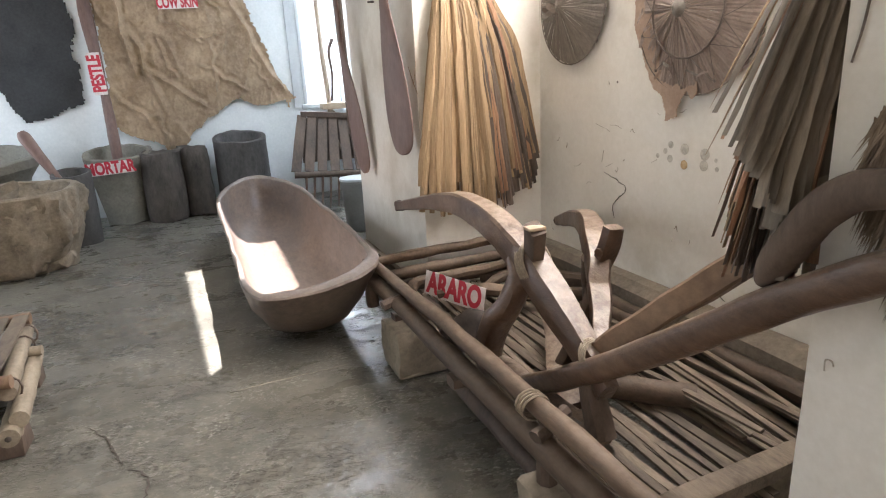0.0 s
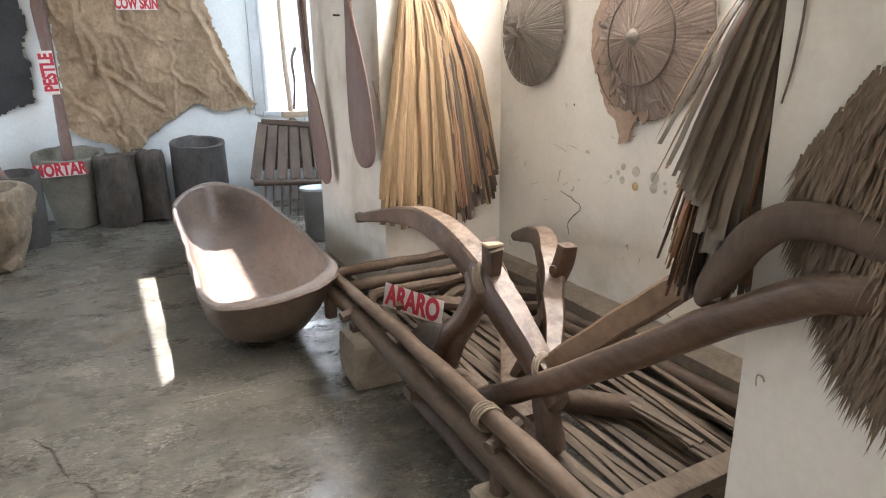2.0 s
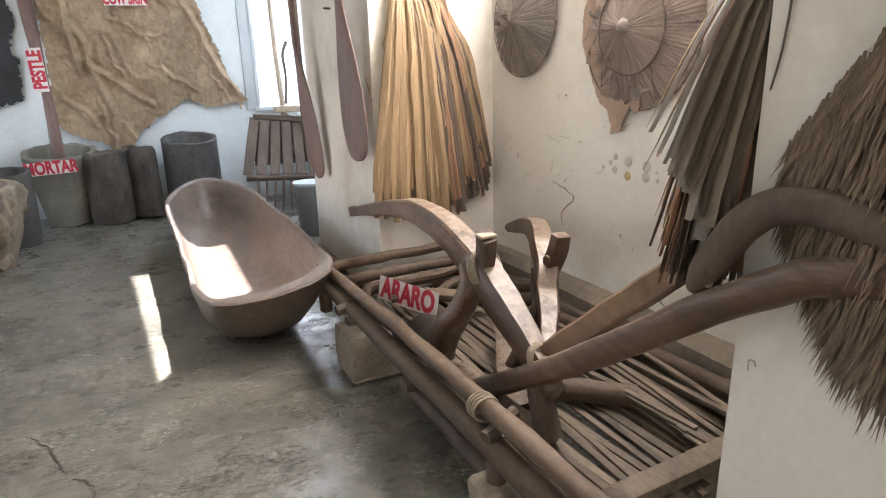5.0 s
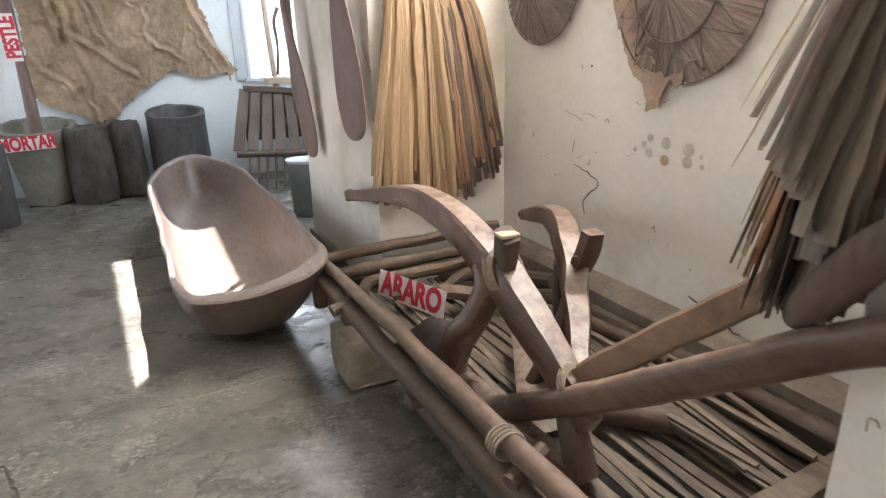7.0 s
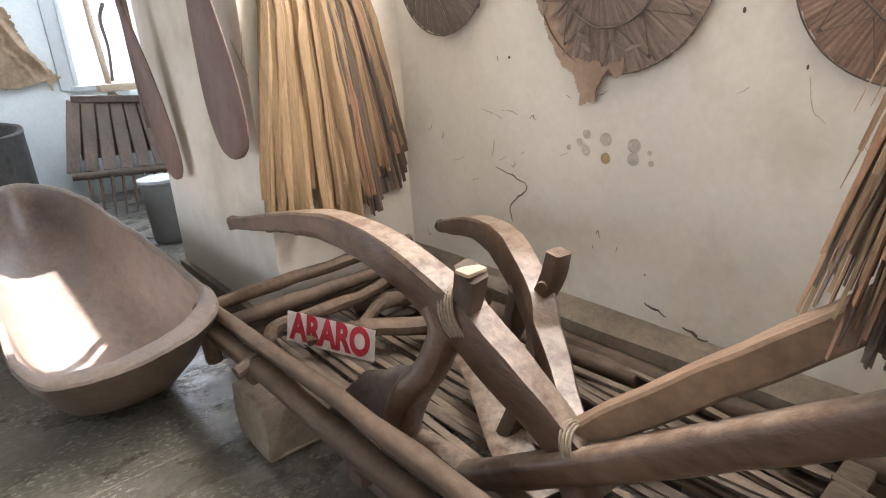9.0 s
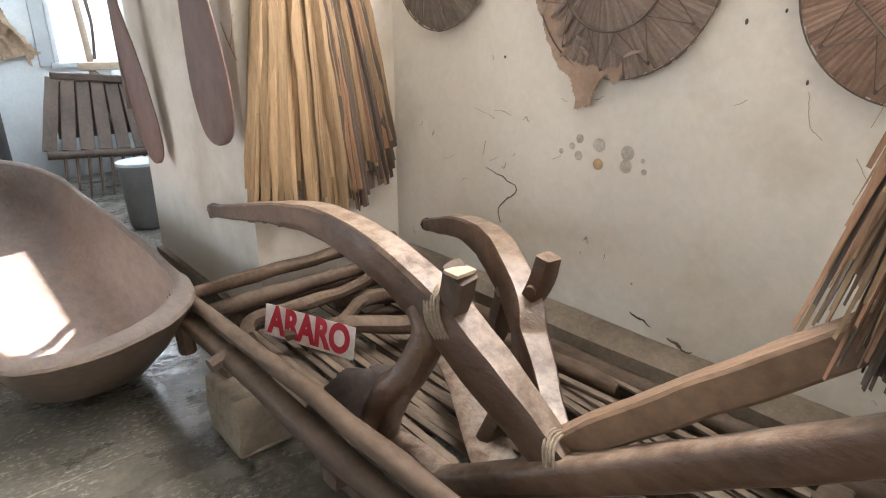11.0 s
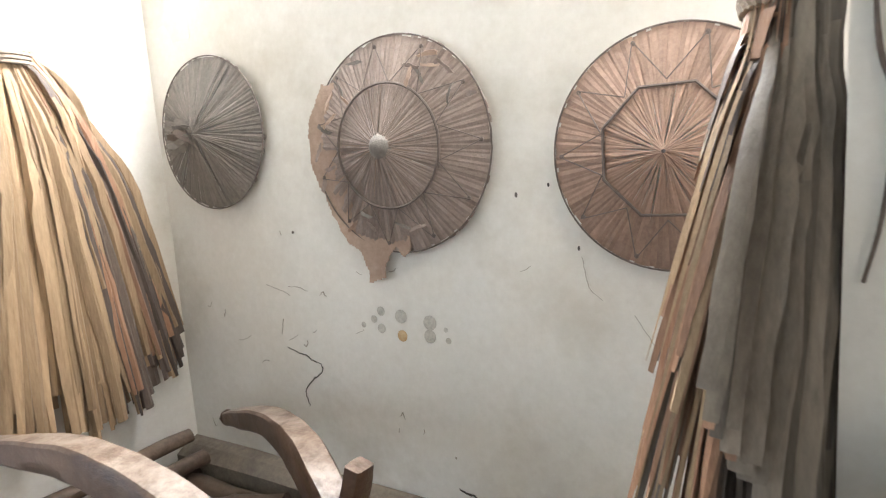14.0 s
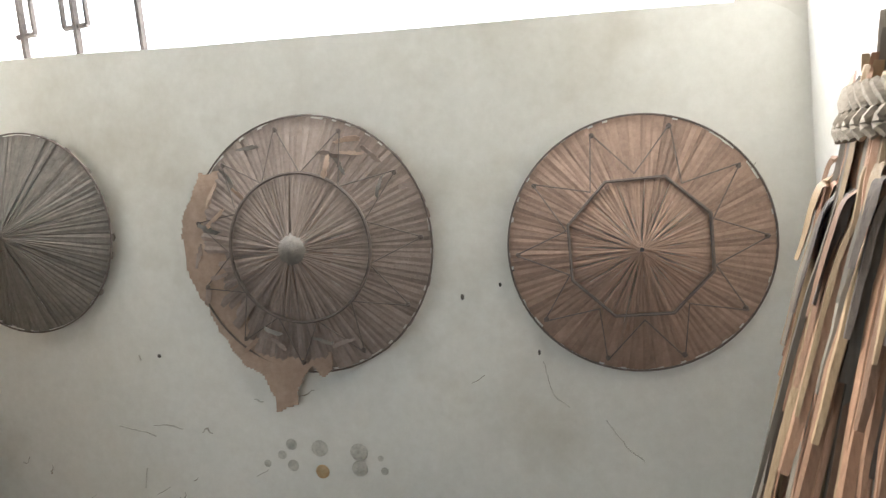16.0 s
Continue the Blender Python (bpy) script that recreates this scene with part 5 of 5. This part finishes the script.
# ---- harrow, rod and pail in the far alcove ----
def harrow():
    t = thing("wooden_harrow", "dark slatted wooden harrow leaning against the wall", "harrow", at=(0.235, 0, 0))
    t.scale = (0.88, 1, 0.93)
    part("top_rail", sweep([(1.13, 6.85, 1.0, .03, .03), (1.45, 6.82, 0.975, .032, .03), (1.76, 6.80, 0.94, .03, .03)], 4, 10, 0.7, (0, 0, 1), 0.004), WOOD_DARK, t)
    part("bottom_rail", pole((0.93, 6.55, 0.37), (1.76, 6.42, 0.335), 0.036, 0.034, 12, 0.005), WOOD_DARK, t)
    for k in range(6):
        f = k / 5
        a, b = Vector((1.14 + 0.6 * f, 6.84, 0.98 - 0.04 * f)), Vector((0.95 + 0.74 * f, 6.55 - 0.1 * f, 0.40 - 0.03 * f))
        part("slat", sweep([(*a, .012, .053), (*((a + b) / 2), .012, .056), (*b, .012, .055)], 4, 8, 0.85, (1, 0, 0), 0.003, k), WOOD_DARK, t)
    for k in range(8):
        f = k / 7
        a = Vector((1.06 + 0.64 * f, 6.53 - 0.10 * f, 0.36 - 0.03 * f))
        part("tooth", sweep([(*a, .02, .014), (a.x - 0.03, a.y - 0.05, a.z * 0.5, .018, .012), (a.x - 0.06, a.y - 0.09, 0.0, .012, .008)], 3, 8, 0.5, (1, 0, 0), 0.002, k), WOOD_PLOW, t)
    part("panel", box((1.1, 6.86, 0.45), (1.75, 6.875, 0.95), 0.004), WOOD_DARK, t)


harrow()
yoke = thing("wooden_yoke", "bare wooden rod with a pale cross board and ropes", "yoke", at=(0.08, 0, -0.08))
part("rod", sweep([(1.50, 7.0, 0.90, .03, .03), (1.49, 7.02, 1.25, .027, .027), (1.475, 7.06, 1.7, .024, .024), (1.47, 7.1, 2.5, .02, .02)], 4, 10, 0, (0, 1, 0), 0.003), WOOD_PALE, yoke)
part("cross_board", box((1.40, 6.90, 1.035), (1.78, 7.08, 1.10), 0.012, 0.003), WOOD_PALE, yoke, "pale cross board")
part("hook", sweep([(1.53, 7.0, 1.12, .014, .014), (1.56, 7.02, 1.4, .014, .014), (1.55, 7.04, 1.62, .016, .016), (1.60, 7.04, 1.76, .018, .018)], 5, 9, 0, (0, 1, 0), 0.002), WOOD_DARK, yoke)
loops = []
for k in range(5):
    loops.append(sweep([(1.50 + 0.05 * math.cos(a) + 0.006 * k, 6.93 - 0.006 * k, 0.90 + 0.12 * math.sin(a) - 0.02 * k, .010, .010) for a in np.linspace(0, 6.28, 12)], 2, 6, 0, (0, 1, 0)))
loops.append(sweep([(1.50, 6.92, 0.80, .011, .011), (1.53, 6.76, 0.6, .011, .011), (1.55, 6.5, 0.45, .010, .010), (1.60, 6.36, 0.2, .010, .010)], 4, 6, 0, (0, 1, 0)))
part("rope", join(*loops), ROPE, yoke, "coiled grey rope")

pail = thing("plastic_pail", "grey plastic pail with a pale lid", "pail", at=(1.39, 5.30, 0))
part("body", lathe([(0.105, 0.0), (0.115, 0.02), (0.135, 0.41), (0.142, 0.415), (0.142, 0.43), (0.13, 0.432)], 32), PLASTIC, pail)
part("lid", moved(lathe([(0.125, 0), (0.145, 0.004), (0.145, 0.022), (0.12, 0.028), (0.03, 0.03)], 32), Matrix.Translation((0, 0, 0.425))), PAINT, pail, "pale plastic lid")


# ---- bamboo bench at the edge of the floor ----
CANE_POLE = mat("dusty_cane", (0.15, 0.12, 0.085), (0.36, 0.305, 0.23), 7, (1, 0.5, 1), (0.6, 0.85), 0.4, 70, stain=(0.13, 0.10, 0.07), stain_scale=9, stain_amount=0.5, vary=0.12)


def bench():
    t = thing("bamboo_bench", "low bench of lashed bamboo poles on wooden blocks", "bench", at=(-0.70, 3.0, 0))
    def cane(a, b, r, seed):
        """A bamboo pole with swollen nodes and hollow ends."""
        a, b = Vector(a), Vector(b)
        steps = max(3, int((b - a).length / 0.17))
        pts = []
        for k in range(steps * 4 + 1):
            f = k / (steps * 4)
            rr = r * (1.10 if k % 4 == 0 and 0 < k < steps * 4 else 1.0)
            pts.append((*(a + (b - a) * f), rr, rr))
        return sweep(pts, 1, 12, 0, (0, 0, 1), 0.002, seed)
    # side poles, one above the other, running away from the aisle's near end
    part("pole", cane((0.175, -0.39, 0.155), (0.10, 0.22, 0.155), 0.032, 1), CANE_POLE, t)
    part("pole", cane((0.125, -0.28, 0.215), (0.045, 0.40, 0.225), 0.031, 2), CANE_POLE, t)
    part("pole", cane((0.145, -0.44, 0.115), (0.07, 0.10, 0.085), 0.034, 3), CANE_POLE, t)
    # a dark disc on the solid end gives the shade of a hollow
    hollow = lathe([(0.011, 0.0), (0.010, 0.004), (0.004, 0.005)], 10, 0.001, 4)
    part("pith", moved(hollow, pose(0.145, -0.441, 0.115, 90, 0, 8)), CRACK, t, "dark disc for the shaded hollow at the cut pole end")
    # cross poles whose sawn ends stand out past the side poles
    for k, (x, y, z, r) in enumerate(((0.150, -0.29, 0.262, .026), (0.072, 0.39, 0.272, .028), (0.150, 0.15, 0.20, .022), (0.165, -0.36, 0.10, .022))):
        part("crosspole", cane((x, y, z), (x - 0.85, y + 0.02, z), r, 5 + k), WOOD_WARM if k < 2 else CANE_POLE, t)
    for k, (y, z) in enumerate(((-0.24, 0.245), (0.20, 0.245), (0.33, 0.25))):
        ring = [(0.10 - 0.11 * y + 0.038 * math.cos(2 * math.pi * j / 10), y, z - 0.03 + 0.045 * math.sin(2 * math.pi * j / 10), .004, .004) for j in range(11)]
        part("lashing", sweep(ring, 1, 6, 0), WOOD_DARK, t)
    for k in range(11):
        x = 0.06 - k * 0.075
        part("slat", sweep([(x + 0.02, -0.30, 0.288, .030, .006), (x, 0.05, 0.284, .030, .006), (x - 0.02, 0.42, 0.292, .030, .006)], 3, 6, 0.6), SLAT, t)
    part("block", box((-0.70, -0.37, 0.0), (0.16, -0.24, 0.082), 0.008, 0.005), WOOD_DARK, t)
    part("block", box((-0.70, 0.22, 0.0), (0.09, 0.34, 0.12), 0.008, 0.005), WOOD_DARK, t)


bench()


# ---- marks on the alcove wall, pier and floor ----
def crack(name, pts, width, axis, label, material=CRACK, proud=0.0018):
    """A thin raised-edge sliver along points on a wall (axis x), or on the floor (axis z)."""
    run = bezier(pts, 9)
    bm = bmesh.new()
    rows = []
    for i, p in enumerate(run):
        t = i / (len(run) - 1)
        w = width * (0.35 + 0.65 * math.sin(math.pi * min(max(t, 0.03), 0.97))) * (0.7 + 0.6 * noise.noise(Vector(p) * 40))
        a, b = run[max(i - 1, 0)], run[min(i + 1, len(run) - 1)]
        tang = Vector(b - a).normalized()
        n = Vector((-1, 0, 0)) if axis == "x" else Vector((0, 0, 1))
        s = tang.cross(n).normalized() * max(abs(w), 0.0006)
        j = noise.noise_vector(Vector(p) * 28) * 0.008 + noise.noise_vector(Vector(p) * 90) * 0.006
        j *= min(1.0, width / 0.003)
        j -= n * j.dot(n)
        c = Vector(p) + j
        rows.append([bm.verts.new(c + s), bm.verts.new(c - s), bm.verts.new(c - s + n * proud), bm.verts.new(c + s + n * proud)])
    for r, q in zip(rows, rows[1:]):
        for k in range(4):
            bm.faces.new((r[k], r[(k + 1) % 4], q[(k + 1) % 4], q[k]))
    bm.faces.new(rows[0][::-1])
    bm.faces.new(rows[-1])
    bmesh.ops.recalc_face_normals(bm, faces=bm.faces[:])
    return tagged(obj(name, bm, material), label, "crack", kind="structure")


WX = WALL_X - 0.006
crack("crack", [(WX, 2.43, 0.795), (WX, 2.365, 0.782), (WX, 2.29, 0.747), (WX, 2.365, 0.672), (WX, 2.36, 0.61)], 0.0026, "x", "dark branching crack in the plaster")
crack("crack", [(WX, 1.455, 1.12), (WX, 1.44, 1.05), (WX, 1.41, 1.02)], 0.0010, "x", "thin faint crack in the plaster", SCRATCH)
crack("crack", [(WX, 1.34, 0.99), (WX, 1.30, 0.93), (WX, 1.27, 0.90)], 0.0010, "x", "thin faint crack in the plaster", SCRATCH)
crack("crack", [(WX, 2.50, 1.0), (WX, 2.44, 0.985), (WX, 2.40, 0.97)], 0.0010, "x", "thin faint crack in the plaster", SCRATCH)
for pts, w in (([(2.44, 0.89), (2.452, 0.84)], .0007), ([(2.403, 0.999), (2.37, 1.0), (2.326, 0.987)], .0012), ([(2.60, 0.82), (2.63, 0.805), (2.664, 0.798)], .0008),
               ([(1.70, 0.425), (1.66, 0.41), (1.62, 0.408)], .0050),
               ([(1.82, 0.46), (1.79, 0.45), (1.75, 0.435)], .0035)):
    crack("crack", [(WX, y, z) for y, z in pts], w, "x", "thin branching crack in the stained plaster", SCRATCH if w < 0.002 else CRACK)
rnd = random.Random(15)
for k in range(26):
    y, z = rnd.uniform(1.05, 2.9), rnd.uniform(0.45, 1.75)
    d = rnd.uniform(-0.02, 0.02)
    crack("scratch", [(WX, y, z), (WX, y + d, z + rnd.uniform(-.012, .012)), (WX, y + 2 * d, z + rnd.uniform(-.02, .02))], rnd.uniform(0.0008, 0.0022), "x", "small scratch in the plaster", SCRATCH)
for y, z, w, h in ((1.612, 1.264, .004, .007), (1.462, 1.138, .003, .006), (1.53, 1.285, .003, .005), (2.05, 1.66, .007, .006), (2.36, 1.17, .005, .005), (1.50, 1.31, .005, .005)):
    bm = lathe([(w * 0.4, 0), (w, 0.001), (w * 0.9, 0.002), (w * 0.3, 0.003)], 9, 0.0006, y)
    m = tagged(obj("chip", moved(bm, pose(WX, y, z, 0, -90, 0) @ Matrix.Diagonal((h / w, 1, 1, 1))), CRACK), "small chipped hole in the plaster", "chip", kind="structure")
for k, (y, z, r, m) in enumerate(((2.05, 0.945, .014, SMUDGE), (2.05, 0.895, .014, SMUDGE), (1.98, 0.935, .02, SMUDGE), (1.98, 0.88, .017, OCHRE), (1.885, 0.925, .021, SMUDGE), (1.887, 0.886, .019, SMUDGE), (2.115, 0.90, .009, SMUDGE),
                                  (2.075, 0.92, .011, SMUDGE), (1.835, 0.91, .007, SMUDGE), (1.83, 0.88, .009, SMUDGE))):
    bm = lathe([(r * 0.7, 0), (r, 0.0004), (r * 0.95, 0.0012), (r * 0.3, 0.0014)], 14, 0.0016, k)
    for v in bm.verts:
        v.co.z = min(max(v.co.z, 0), 0.002)
    tagged(obj("smudge", moved(bm, pose(WX + 0.003, y, z, 0, -90, 0)), m), "round faded smudge on the plaster", "smudge", "smudges on the wall", kind="structure")

PX = PIER_X - 0.004
wire = obj("wire", sweep([(PX, 0.968, 1.50, .0015, .0015), (PX, 0.962, 1.43, .0028, .0028), (PX, 0.949, 1.375, .0024, .0024), (PX, 0.955, 1.28, .0022, .0022), (PX, 0.968, 1.215, .0018, .0018)], 4, 6, 0, (0, 1, 0)), CANE)
tagged(wire, "thin dark twisted cord hanging on the pier", "cord")
# a faint scratch mark on the pier, modelled as a thin bent wire
pier_scratch = obj("staple", sweep([(PX, 0.947, 0.70, .0016, .0016), (PX - 0.002, 0.946, 0.722, .0016, .0016), (PX - 0.002, 0.935, 0.724, .0016, .0016), (PX, 0.932, 0.715, .0016, .0016)], 3, 6, 0, (0, 1, 0)), SCRATCH)
tagged(pier_scratch, "small faint brownish scratch mark on the pier", "staple")

for pts, w in (([(-0.35, 2.73, .0), (-0.29, 2.63, .0), (-0.258, 2.55, .0), (-0.23, 2.46, .0), (-0.208, 2.40, .0)], 0.0055), ([(-0.19, 2.36, .0), (-0.14, 2.33, .0), (-0.12, 2.26, .0), (-0.13, 2.16, .0)], 0.0045)):
    crack("floor_crack", pts, w, "z", "dark broken crack in the concrete floor", CRACK, 0.0022)
crack("floor_seam", [(0.15, 2.77, 0.0), (0.39, 2.78, 0.0), (0.68, 2.79, 0.0)], 0.004, "z", "pale straight joint in the concrete floor", SCRATCH, 0.0016)

# a dry twig caught at the edge of the far pier, and a nail above it
twig = thing("twig", "dry forked twig stuck at the pier edge", "twig")
part("stem", sweep([(1.150, 2.955, 1.16, .0013, .0013), (1.145, 2.99, 1.21, .0016, .0016), (1.140, 3.03, 1.28, .0012, .0012)], 4, 5), LEAF, twig)
part("fork", sweep([(1.145, 2.985, 1.20, .0018, .0018), (1.146, 2.96, 1.25, .0012, .0012), (1.148, 2.945, 1.30, .001, .001)], 4, 5), LEAF, twig)
tagged(obj("nail", pole((1.12, 3.55, 1.62), (1.16, 3.55, 1.62), 0.005, sides=7, wob=0), IRON), "rusty nail head in the white pier", "nail")
